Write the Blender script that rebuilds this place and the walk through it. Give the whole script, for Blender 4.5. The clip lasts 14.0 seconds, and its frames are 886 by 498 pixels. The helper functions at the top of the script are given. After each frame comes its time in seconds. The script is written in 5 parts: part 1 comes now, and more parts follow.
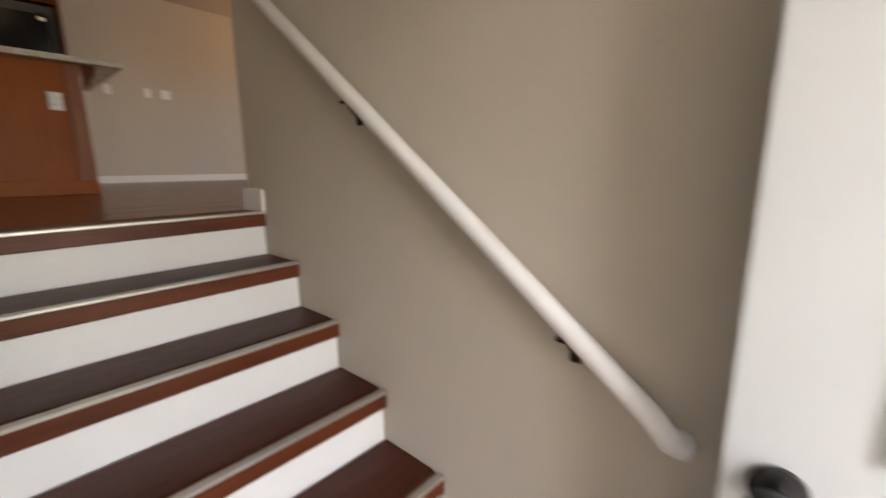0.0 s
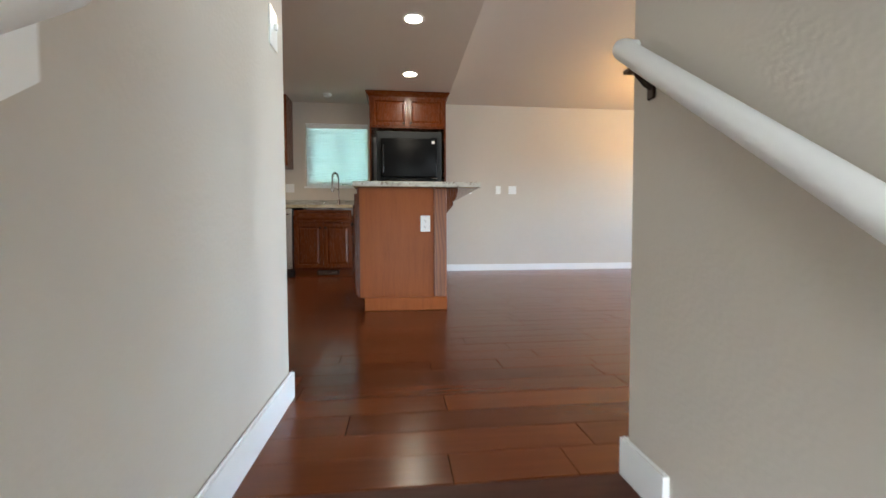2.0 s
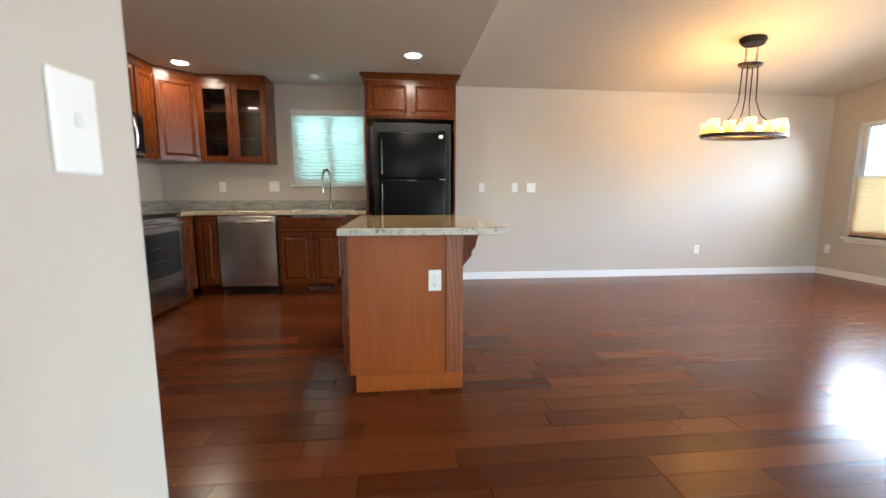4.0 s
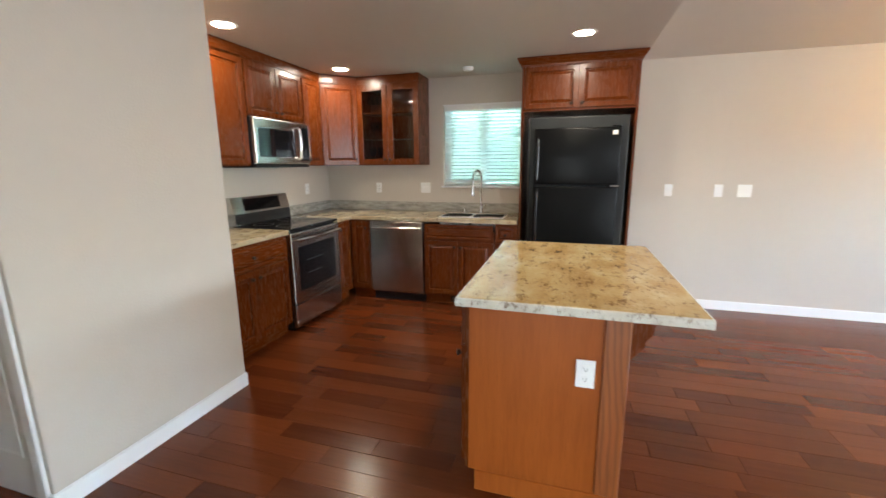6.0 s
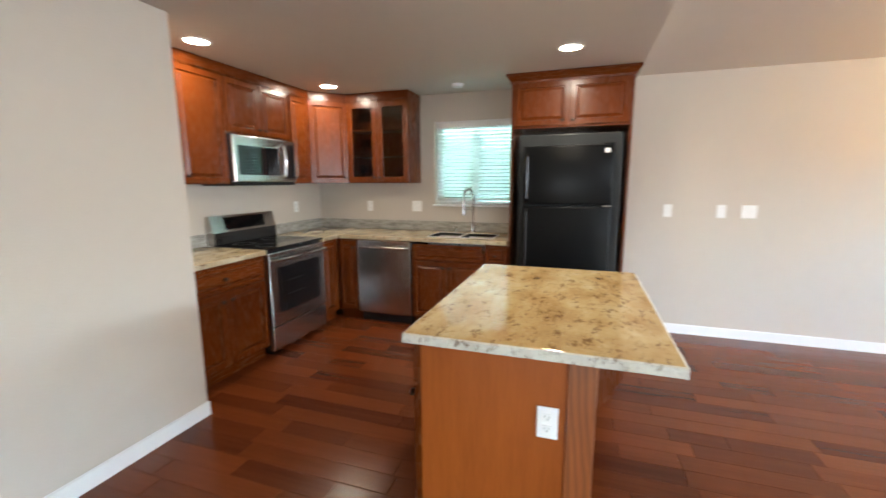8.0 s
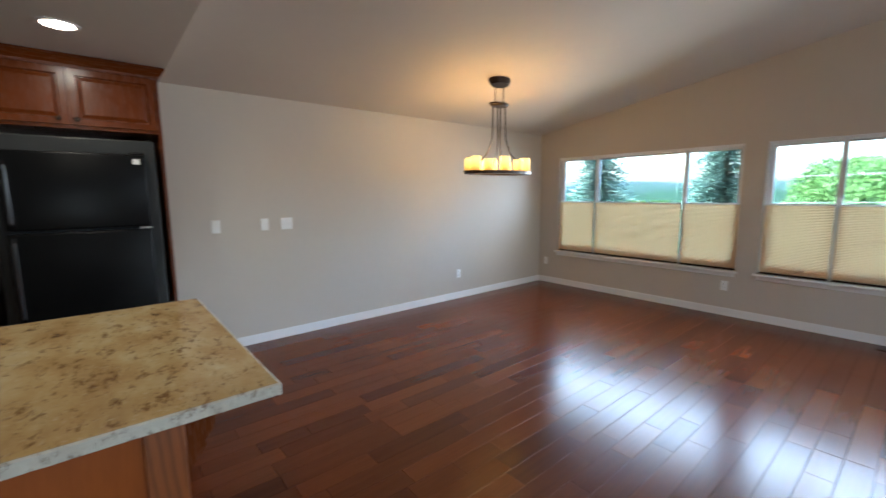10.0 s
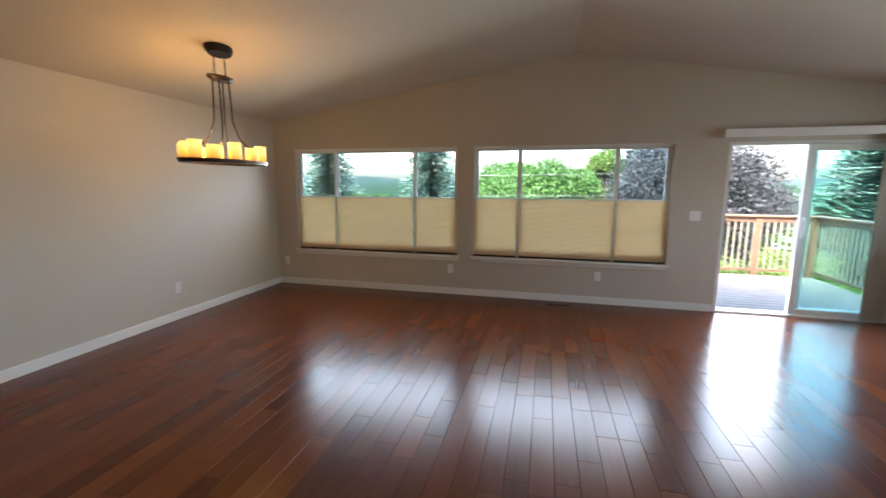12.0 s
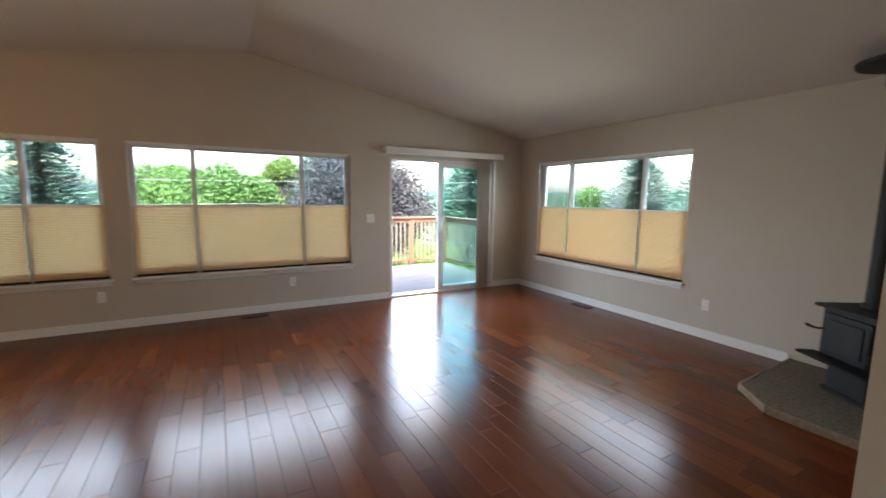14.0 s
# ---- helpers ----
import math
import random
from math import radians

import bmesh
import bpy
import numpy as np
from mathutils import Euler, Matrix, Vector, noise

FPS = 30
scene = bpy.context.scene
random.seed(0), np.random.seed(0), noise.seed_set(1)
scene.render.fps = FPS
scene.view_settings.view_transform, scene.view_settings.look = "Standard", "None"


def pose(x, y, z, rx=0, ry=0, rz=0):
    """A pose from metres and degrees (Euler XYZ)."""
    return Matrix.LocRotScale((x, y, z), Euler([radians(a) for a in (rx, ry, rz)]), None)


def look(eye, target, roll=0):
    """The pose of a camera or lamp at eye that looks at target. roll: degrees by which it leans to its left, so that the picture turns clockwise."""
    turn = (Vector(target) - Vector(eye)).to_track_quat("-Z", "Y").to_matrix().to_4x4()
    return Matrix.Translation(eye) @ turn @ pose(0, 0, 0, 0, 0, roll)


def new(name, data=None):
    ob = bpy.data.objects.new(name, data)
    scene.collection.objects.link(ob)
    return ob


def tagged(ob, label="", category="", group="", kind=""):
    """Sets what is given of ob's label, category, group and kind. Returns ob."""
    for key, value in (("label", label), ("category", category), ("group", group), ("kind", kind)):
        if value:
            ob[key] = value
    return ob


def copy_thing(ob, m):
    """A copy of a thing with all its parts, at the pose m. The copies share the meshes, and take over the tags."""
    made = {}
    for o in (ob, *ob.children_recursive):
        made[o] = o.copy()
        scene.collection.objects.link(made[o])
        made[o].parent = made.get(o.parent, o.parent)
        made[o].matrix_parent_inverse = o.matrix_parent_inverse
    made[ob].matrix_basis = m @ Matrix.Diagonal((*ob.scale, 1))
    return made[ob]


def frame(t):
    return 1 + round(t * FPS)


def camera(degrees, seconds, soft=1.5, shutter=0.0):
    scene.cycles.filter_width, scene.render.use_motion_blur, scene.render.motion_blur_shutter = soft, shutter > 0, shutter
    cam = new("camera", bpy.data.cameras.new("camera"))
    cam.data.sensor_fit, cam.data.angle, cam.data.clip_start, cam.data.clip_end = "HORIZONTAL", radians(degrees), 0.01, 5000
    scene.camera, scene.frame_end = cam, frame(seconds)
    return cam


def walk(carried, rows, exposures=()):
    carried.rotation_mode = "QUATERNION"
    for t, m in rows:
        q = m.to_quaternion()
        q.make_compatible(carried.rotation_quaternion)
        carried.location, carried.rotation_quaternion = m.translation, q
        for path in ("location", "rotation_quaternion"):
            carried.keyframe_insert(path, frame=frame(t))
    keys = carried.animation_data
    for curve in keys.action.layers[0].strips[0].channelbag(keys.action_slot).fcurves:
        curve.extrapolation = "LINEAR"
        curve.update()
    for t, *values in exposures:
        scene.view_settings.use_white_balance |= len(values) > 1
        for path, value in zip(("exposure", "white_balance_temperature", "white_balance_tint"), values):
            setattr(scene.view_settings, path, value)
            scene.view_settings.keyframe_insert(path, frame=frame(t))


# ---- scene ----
cam = camera(94.3, 14.0, shutter=0.4)
PATH = [
    (0, (0.182, 0.14, 0.173), (-1.128, 1.599, -0.219), -0.5),
    (0.5, (-0.026, 0.26, 0.192), (-1.769, 1.199, -0.094), -1.3),
    (1, (-0.26, 0.353, 0.222), (-2.168, 0.918, 0.021), -1.0),
    (1.5, (-0.523, 0.413, 0.4), (-2.514, 0.563, 0.283), -0.3),
    (2, (-0.736, 0.375, 0.572), (-2.723, 0.593, 0.489), -0.2),
    (2.5, (-0.943, 0.391, 0.718), (-2.933, 0.535, 0.579), 0.7),
    (2.7, (-1.022, 0.385, 0.733), (-3.015, 0.502, 0.611), 0.7),
    (4.8, (-1.761, 0.399, 1.281), (-3.711, 0.57, 0.869), -1.2),
    (5, (-1.82, 0.425, 1.286), (-3.777, 0.458, 0.875), -1.6),
    (5.5, (-2.022, 0.513, 1.406), (-3.946, 0.184, 0.974), -0.1),
    (6, (-2.143, 0.474, 1.446), (-4.018, -0.095, 1.046), -0.4),
    (6.5, (-2.253, 0.46, 1.454), (-4.027, -0.372, 1.054), -1.0),
    (7, (-2.321, 0.545, 1.458), (-3.992, -0.491, 1.091), -0.8),
    (7.5, (-2.336, 0.605, 1.467), (-4.039, -0.384, 1.121), -0.6),
    (8, (-2.371, 0.653, 1.464), (-4.241, 0.023, 1.14), -0.2),
    (8.5, (-2.403, 0.665, 1.468), (-4.376, 0.547, 1.162), -0.6),
    (9, (-2.453, 0.592, 1.473), (-4.385, 1.022, 1.186), -0.7),
    (9.2, (-2.456, 0.583, 1.479), (-4.332, 1.213, 1.195), -0.7),
    (11.3, (-2.57, 0.774, 1.482), (-3.423, 2.562, 1.204), 0.3),
    (11.5, (-2.612, 0.804, 1.504), (-3.378, 2.629, 1.215), 0.4),
    (12, (-2.761, 0.792, 1.494), (-3.235, 2.711, 1.192), 0.3),
    (12.5, (-2.894, 0.7, 1.519), (-3.006, 2.67, 1.196), 0.7),
    (13, (-2.9, 0.648, 1.507), (-2.646, 2.61, 1.21), 1.0),
    (13.5, (-2.911, 0.668, 1.496), (-2.295, 2.55, 1.22), 1.0),
    (14, (-2.892, 0.785, 1.46), (-1.935, 2.523, 1.211), 0.7),
]
walk(cam, [(t, look(eye, target, roll)) for t, eye, target, roll in PATH],
     exposures=[(0.0, 4.5, 7900, 19), (0.5, 4.85, 7500, 14), (1.0, 5.2, 7200, 12), (1.5, 5.55, 6200, 9), (2.5, 5.8, 5950, 9), (5.0, 6.1, 6100, 10), (8.0, 6.3, 6050, 10),
                (9.2, 5.65, 5450, 7), (11.3, 4.65, 6250, 9), (14.0, 4.6, 6700, 12)])

# ---- world and sun ----
world = bpy.data.worlds.new("overcast_sky")
scene.world = world
world.use_nodes = True
wn = world.node_tree
wn.nodes.clear()
sky = wn.nodes.new("ShaderNodeTexSky")
sky.sky_type = 'NISHITA'
sky.sun_disc = False
sky.sun_elevation = radians(50)
sky.sun_rotation = radians(200)
sky.air_density, sky.dust_density, sky.ozone_density = 1.2, 6.0, 1.0
bg = wn.nodes.new("ShaderNodeBackground")
bg.inputs["Strength"].default_value = 0.15
wo = wn.nodes.new("ShaderNodeOutputWorld")
wn.links.new(sky.outputs["Color"], bg.inputs["Color"])
wn.links.new(bg.outputs["Background"], wo.inputs["Surface"])

sun_data = bpy.data.lights.new("sun", 'SUN')
sun_data.energy, sun_data.angle, sun_data.color = 0.5, radians(12), (1.0, 0.97, 0.92)
sun = new("sun", sun_data)
sun.matrix_world = look((0, 0, 30), (0 + 30 * math.sin(radians(20)) * 0.84, 30 * 0.84 * math.cos(radians(20)), 0))


# daylight through the open front doorway
door_light = bpy.data.lights.new("doorway_daylight", 'AREA')
door_light.shape, door_light.size, door_light.size_y = 'RECTANGLE', 0.7, 1.1
door_light.energy, door_light.color = 0.9, (0.94, 0.97, 1.0)
new("doorway_daylight", door_light).matrix_world = look((1.24, 0.3, 0.25), (0.0, 0.3, 0.15))


def opening_light(name, x, y, z, w, h, watts, toward):
    """Sky light entering through a glazed opening, falling slightly downwards."""
    d = bpy.data.lights.new(name, 'AREA')
    d.shape, d.size, d.size_y, d.energy, d.color = 'RECTANGLE', w, h, watts, (0.90, 0.96, 1.0)
    d.spread = radians(130)
    new(name, d).matrix_world = look((x, y, z), (x + toward[0], y + toward[1], z - 0.3))


opening_light("window_daylight", -5.14, 6.275, 1.67, 2.3, 0.62, 0.9, (0, -1))
opening_light("window_daylight", -2.50, 6.275, 1.67, 2.3, 0.62, 0.9, (0, -1))
opening_light("window_daylight", 1.605, 4.63, 1.67, 2.3, 0.62, 0.9, (-1, 0))
opening_light("slider_daylight", -0.32, 6.275, 1.02, 0.72, 1.9, 1.05, (0, -1))

# the chandelier's bulbs
for cy in (3.67, 4.05):
    bulb_light = bpy.data.lights.new("chandelier_bulbs", 'POINT')
    bulb_light.energy, bulb_light.color, bulb_light.shadow_soft_size = 0.36, (1.0, 0.56, 0.15), 0.05
    new("chandelier_bulbs", bulb_light).location = (-5.45, cy, 1.87)


# ---- materials ----
def material(name, rgb, rough=0.5, metal=0.0, spec=0.5):
    m = bpy.data.materials.new(name)
    m.use_nodes = True
    b = m.node_tree.nodes["Principled BSDF"]
    b.inputs["Base Color"].default_value = (*rgb, 1)
    b.inputs["Roughness"].default_value = rough
    b.inputs["Metallic"].default_value = metal
    b.inputs["Specular IOR Level"].default_value = spec
    return m


class Nodes:
    """Short hand for a material's node tree."""
    def __init__(self, m):
        self.t = m.node_tree
        self.b = m.node_tree.nodes["Principled BSDF"]

    def add(self, kind, **inputs):
        n = self.t.nodes.new(kind)
        for k, v in inputs.items():
            n.inputs[k.replace("_", " ")].default_value = v
        return n

    def link(self, a, b):
        self.t.links.new(a, b)

    def place(self, scale=(1, 1, 1), shift=None):
        g = self.add("ShaderNodeNewGeometry")
        out = g.outputs["Position"]
        if shift is not None:
            v = self.add("ShaderNodeVectorMath")
            v.operation = 'ADD'
            self.link(out, v.inputs[0])
            self.link(shift, v.inputs[1])
            out = v.outputs[0]
        mp = self.add("ShaderNodeMapping")
        mp.inputs["Scale"].default_value = scale
        self.link(out, mp.inputs["Vector"])
        return mp.outputs["Vector"]

    def noise(self, vec, scale, detail=4.0, rough=0.55):
        n = self.add("ShaderNodeTexNoise", Scale=scale, Detail=detail, Roughness=rough)
        self.link(vec, n.inputs["Vector"])
        return n.outputs["Fac"]

    def ramp(self, fac, *stops):
        r = self.add("ShaderNodeValToRGB")
        e = r.color_ramp.elements
        while len(e) < len(stops):
            e.new(0.5)
        for el, (p, c) in zip(e, stops):
            el.position = p
            el.color = (*c, 1) if len(c) == 3 else c
        self.link(fac, r.inputs["Fac"])
        return r.outputs["Color"]

    def mix(self, fac, a, b, mode='MIX'):
        m = self.t.nodes.new("ShaderNodeMix")
        m.data_type, m.blend_type = 'RGBA', mode
        for sock, v in ((m.inputs[0], fac), (m.inputs[6], a), (m.inputs[7], b)):
            if hasattr(v, "is_linked"):
                self.link(v, sock)
            elif isinstance(v, (int, float)):
                sock.default_value = v
            else:
                sock.default_value = (*v, 1)
        return m.outputs[2]

    def bump(self, height, strength, dist=0.01):
        n = self.add("ShaderNodeBump", Strength=strength, Distance=dist)
        self.link(height, n.inputs["Height"])
        self.link(n.outputs["Normal"], self.b.inputs["Normal"])
        return n


def painted_wall(name, rgb, rough=0.62, peel=0.15):
    """Rolled paint over an orange-peel plaster texture, slightly uneven."""
    m = material(name, rgb, rough, spec=0.35)
    n = Nodes(m)
    p = n.place()
    big = n.noise(p, 0.9, 3)
    fine = n.noise(p, 14, 3)
    c = n.mix(big, tuple(v * 0.95 for v in rgb), tuple(min(1, v * 1.04) for v in rgb))
    c = n.mix(n.ramp(fine, (0.35, (0, 0, 0)), (0.75, (0.12, 0.12, 0.12))), c, tuple(v * 0.86 for v in rgb))
    n.link(c, n.b.inputs["Base Color"])
    h = n.ramp(n.noise(p, 95, 2, 0.4), (0.42, (0, 0, 0)), (0.66, (1, 1, 1)))
    n.bump(h, peel, 0.0022)
    return m


def wood(name, dark, light, along='z', rough=0.32, coat=0.3, figure=1.0):
    """Stained cherry: streaked grain along one axis, blotches, satin lacquer."""
    m = material(name, light, rough)
    n = Nodes(m)
    info = n.add("ShaderNodeObjectInfo")
    v = n.add("ShaderNodeVectorMath")
    v.operation = 'MULTIPLY'
    v.inputs[1].default_value = (7.0, 13.0, 5.0)
    n.link(info.outputs["Random"], v.inputs[0])
    k = {'x': (1.2, 14, 14), 'y': (14, 1.2, 14), 'z': (14, 14, 1.2)}[along]
    p = n.place(k, v.outputs[0])
    grain = n.noise(p, 2.2, 6, 0.65)
    pores = n.noise(p, 11, 3, 0.6)
    blot = n.noise(n.place((1, 1, 1), v.outputs[0]), 3.5 * figure, 2)
    c = n.ramp(grain, (0.28, dark), (0.5, tuple((a + b) / 2 for a, b in zip(dark, light))), (0.75, light))
    c = n.mix(n.ramp(pores, (0.5, (0, 0, 0)), (0.8, (0.35, 0.35, 0.35))), c, tuple(a * 0.6 for a in dark))
    c = n.mix(n.ramp(blot, (0.35, (0, 0, 0)), (0.8, (0.4, 0.4, 0.4))), c, tuple(min(1, a * 1.25) for a in light))
    n.link(c, n.b.inputs["Base Color"])
    n.link(n.ramp(pores, (0.3, (rough - 0.05,) * 3), (0.8, (rough + 0.12,) * 3)), n.b.inputs["Roughness"])
    n.b.inputs["Coat Weight"].default_value = coat
    n.b.inputs["Coat Roughness"].default_value = 0.18
    n.bump(grain, 0.12, 0.002)
    return m


def plank_wood(name, island):
    """Hand-scraped, dark reddish floor planks; every plank has its own tone."""
    m = material(name, (0.16, 0.05, 0.025), 0.3)
    n = Nodes(m)
    if island:
        rnd = n.add("ShaderNodeNewGeometry").outputs["Random Per Island"]
    else:
        rnd = n.add("ShaderNodeObjectInfo").outputs["Random"]
    v = n.add("ShaderNodeVectorMath")
    v.operation = 'MULTIPLY'
    v.inputs[1].default_value = (9.0, 31.0, 3.0)
    n.link(rnd, v.inputs[0])
    p = n.place((38, 1.6, 38), v.outputs[0])
    grain = n.noise(p, 2.5, 6, 0.62)
    streak = n.noise(n.place((16, 0.9, 16), v.outputs[0]), 1.4, 5, 0.6)
    tone = n.ramp(rnd, (0.0, (0.062, 0.0128, 0.0034)), (0.3, (0.100, 0.0228, 0.0058)), (0.7, (0.13, 0.0305, 0.0077)), (1.0, (0.165, 0.041, 0.0105)))
    c = n.mix(n.ramp(grain, (0.3, (0, 0, 0)), (0.8, (0.34, 0.34, 0.34))), tone, (0.035, 0.007, 0.002))
    c = n.mix(n.ramp(streak, (0.2, (0, 0, 0)), (0.9, (0.3, 0.3, 0.3))), c, (0.19, 0.048, 0.013))
    n.link(c, n.b.inputs["Base Color"])
    n.link(n.ramp(streak, (0.2, (0.19,) * 3), (0.8, (0.25,) * 3)), n.b.inputs["Roughness"])
    n.bump(streak, 0.13, 0.005)
    n.b.inputs["Specular IOR Level"].default_value = 0.3
    return m


def granite(name, polished=True, pale=False):
    m = material(name, (0.6, 0.45, 0.25), 0.08 if polished else 0.45)
    n = Nodes(m)
    p = n.place()
    drift = n.noise(n.place((1.6, 3.0, 3.0)), 2.6, 5, 0.6)
    # same stone as the island; cool window light is put into this paler ramp
    if pale:
        c = n.ramp(drift, (0.25, (0.36, 0.27, 0.15)), (0.5, (0.47, 0.39, 0.26)), (0.8, (0.56, 0.50, 0.38)))
    elif polished:
        c = n.ramp(drift, (0.25, (0.34, 0.21, 0.085)), (0.45, (0.45, 0.31, 0.14)), (0.6, (0.52, 0.40, 0.21)), (0.8, (0.60, 0.52, 0.36)))
    else:
        c = n.ramp(drift, (0.3, (0.5, 0.47, 0.4)), (0.6, (0.62, 0.6, 0.53)), (0.8, (0.7, 0.68, 0.62)))
    clouds = n.noise(n.place((1.3, 2.6, 2)), 10.5, 10, 0.8)
    c = n.mix(n.ramp(clouds, (0.53, (0, 0, 0)), (0.6, (0.8, 0.8, 0.8))), c, (0.13, 0.06, 0.024))
    spots = n.noise(p, 85, 3, 0.7)
    c = n.mix(n.ramp(spots, (0.62, (0, 0, 0)), (0.74, (0.5, 0.5, 0.5))), c, (0.12, 0.08, 0.05))
    pale = n.noise(p, 60, 2)
    c = n.mix(n.ramp(pale, (0.6, (0, 0, 0)), (0.78, (0.4, 0.4, 0.4))), c, (0.66, 0.58, 0.42))
    n.link(c, n.b.inputs["Base Color"])
    n.b.inputs["Specular IOR Level"].default_value = 0.36
    if not polished:
        n.bump(n.noise(p, 45, 4), 0.6, 0.006)
    return m


def grey_granite(name):
    """The paler, greyer look of the same stone on the upstand."""
    m = material(name, (0.4, 0.38, 0.33), 0.2)
    n = Nodes(m)
    p = n.place((3, 3, 12))
    c = n.ramp(n.noise(p, 3, 6, 0.65), (0.3, (0.22, 0.21, 0.18)), (0.55, (0.42, 0.4, 0.35)), (0.75, (0.55, 0.53, 0.46)))
    c = n.mix(n.ramp(n.noise(n.place(), 90, 3), (0.6, (0, 0, 0)), (0.7, (0.6, 0.6, 0.6))), c, (0.1, 0.09, 0.08))
    n.link(c, n.b.inputs["Base Color"])
    return m


def brushed(name, rgb=(0.5, 0.49, 0.48), rough=0.27, along=(1, 1, 60)):
    m = material(name, rgb, rough, 1.0)
    n = Nodes(m)
    g = n.noise(n.place(along), 3, 2)
    dark = tuple(v * 0.94 for v in rgb)
    n.link(n.ramp(g, (0.3, dark), (0.7, rgb)), n.b.inputs["Base Color"])
    return m


def speckled(name, a, b, scale, rough=0.8, bump=0.5):
    m = material(name, a, rough)
    n = Nodes(m)
    p = n.place()
    c = n.ramp(n.noise(p, scale, 5, 0.7), (0.35, a), (0.65, b))
    c = n.mix(n.ramp(n.noise(p, scale * 0.08, 3), (0.4, (0, 0, 0)), (0.75, (0.3, 0.3, 0.3))), c, tuple(v * 0.7 for v in a))
    n.link(c, n.b.inputs["Base Color"])
    n.bump(n.noise(p, scale * 0.8, 4), bump, 0.01)
    return m


def foliage(name, a, b, c3):
    m = material(name, a, 0.6, spec=0.25)
    n = Nodes(m)
    r = n.add("ShaderNodeNewGeometry").outputs["Random Per Island"]
    col = n.ramp(r, (0.0, a), (0.5, b), (1.0, c3))
    n.link(col, n.b.inputs["Base Color"])
    tr = n.add("ShaderNodeBsdfTranslucent")
    n.link(col, tr.inputs["Color"])
    mx = n.add("ShaderNodeMixShader", Fac=0.3)
    n.link(n.b.outputs[0], mx.inputs[1])
    n.link(tr.outputs[0], mx.inputs[2])
    n.link(mx.outputs[0], n.t.nodes["Material Output"].inputs["Surface"])
    return m


def glass_mat(name, tint=(1, 1, 1), gloss=0.09):
    """Thin window glass: mostly clear, with a weak mirror reflection."""
    m = bpy.data.materials.new(name)
    m.use_nodes = True
    t = m.node_tree
    t.nodes.clear()
    a, b = t.nodes.new("ShaderNodeBsdfTransparent"), t.nodes.new("ShaderNodeBsdfGlossy")
    a.inputs["Color"].default_value = (*tint, 1)
    b.inputs["Roughness"].default_value = 0.0
    f = t.nodes.new("ShaderNodeFresnel")
    f.inputs["IOR"].default_value = 1.35
    mx, o = t.nodes.new("ShaderNodeMixShader"), t.nodes.new("ShaderNodeOutputMaterial")
    t.links.new(f.outputs[0], mx.inputs["Fac"])
    t.links.new(a.outputs[0], mx.inputs[1])
    t.links.new(b.outputs[0], mx.inputs[2])
    t.links.new(mx.outputs[0], o.inputs["Surface"])
    return m


def candle_glass(name, z0, z1):
    """Amber glass lit from inside, brighter towards the rim where the bulb sits."""
    m = material(name, (0.8, 0.55, 0.25), 0.5)
    n = Nodes(m)
    sep = n.add("ShaderNodeSeparateXYZ")
    n.link(n.place(), sep.inputs[0])
    mr = n.add("ShaderNodeMapRange")
    mr.inputs["From Min"].default_value, mr.inputs["From Max"].default_value = z0, z1
    n.link(sep.outputs["Z"], mr.inputs["Value"])
    n.link(n.ramp(mr.outputs[0], (0.0, (0.35, 0.12, 0.01)), (0.3, (0.9, 0.42, 0.06)), (0.75, (1.0, 0.66, 0.18)), (1.0, (1.0, 0.58, 0.13))), n.b.inputs["Emission Color"])
    n.b.inputs["Emission Strength"].default_value = 0.06
    return m


def glow(name, rgb, strength):
    m = bpy.data.materials.new(name)
    m.use_nodes = True
    b = m.node_tree.nodes["Principled BSDF"]
    b.inputs["Base Color"].default_value = (*rgb, 1)
    b.inputs["Emission Color"].default_value = (*rgb, 1)
    b.inputs["Emission Strength"].default_value = strength
    return m


def shade_cloth(name):
    m = material(name, (0.8, 0.6, 0.4), 0.85, spec=0.1)
    n = Nodes(m)
    c = n.mix(n.noise(n.place((1, 1, 6)), 30, 3), (0.87, 0.665, 0.44), (0.90, 0.705, 0.49))
    n.link(c, n.b.inputs["Base Color"])
    tr = n.add("ShaderNodeBsdfTranslucent")
    n.link(c, tr.inputs["Color"])
    mx = n.add("ShaderNodeMixShader", Fac=0.68)
    n.link(n.b.outputs[0], mx.inputs[1])
    n.link(tr.outputs[0], mx.inputs[2])
    n.link(mx.outputs[0], n.t.nodes["Material Output"].inputs["Surface"])
    return m


M_WALL = painted_wall("beige_wall_paint", (0.58, 0.525, 0.455))
M_CEIL = painted_wall("ceiling_paint", (0.60, 0.545, 0.485), 0.7)
M_TRIM = painted_wall("white_trim_paint", (0.84, 0.84, 0.83), 0.35, 0.05)
M_DOOR = painted_wall("white_door_paint", (0.76, 0.75, 0.72), 0.38, 0.05)
M_FRONT = painted_wall("cool_white_door_paint", (0.60, 0.63, 0.65), 0.38, 0.05)
M_RISER = painted_wall("white_riser_paint", (0.8, 0.8, 0.78), 0.4, 0.06)
M_CHERRY = wood("cherry_upright_grain", (0.078, 0.0165, 0.0025), (0.138, 0.031, 0.0042), 'z', 0.24, 0.0)
M_CHERRY_Y = wood("cherry_cross_grain_y", (0.078, 0.0165, 0.0025), (0.138, 0.031, 0.0042), 'y', 0.24, 0.0)
M_CHERRY_X = wood("cherry_cross_grain_x", (0.078, 0.0165, 0.0025), (0.138, 0.031, 0.0042), 'x', 0.24, 0.0)
M_ISLAND = wood("island_veneer", (0.23, 0.052, 0.006), (0.32, 0.082, 0.010), 'z', 0.4, 0.0, 0.6)
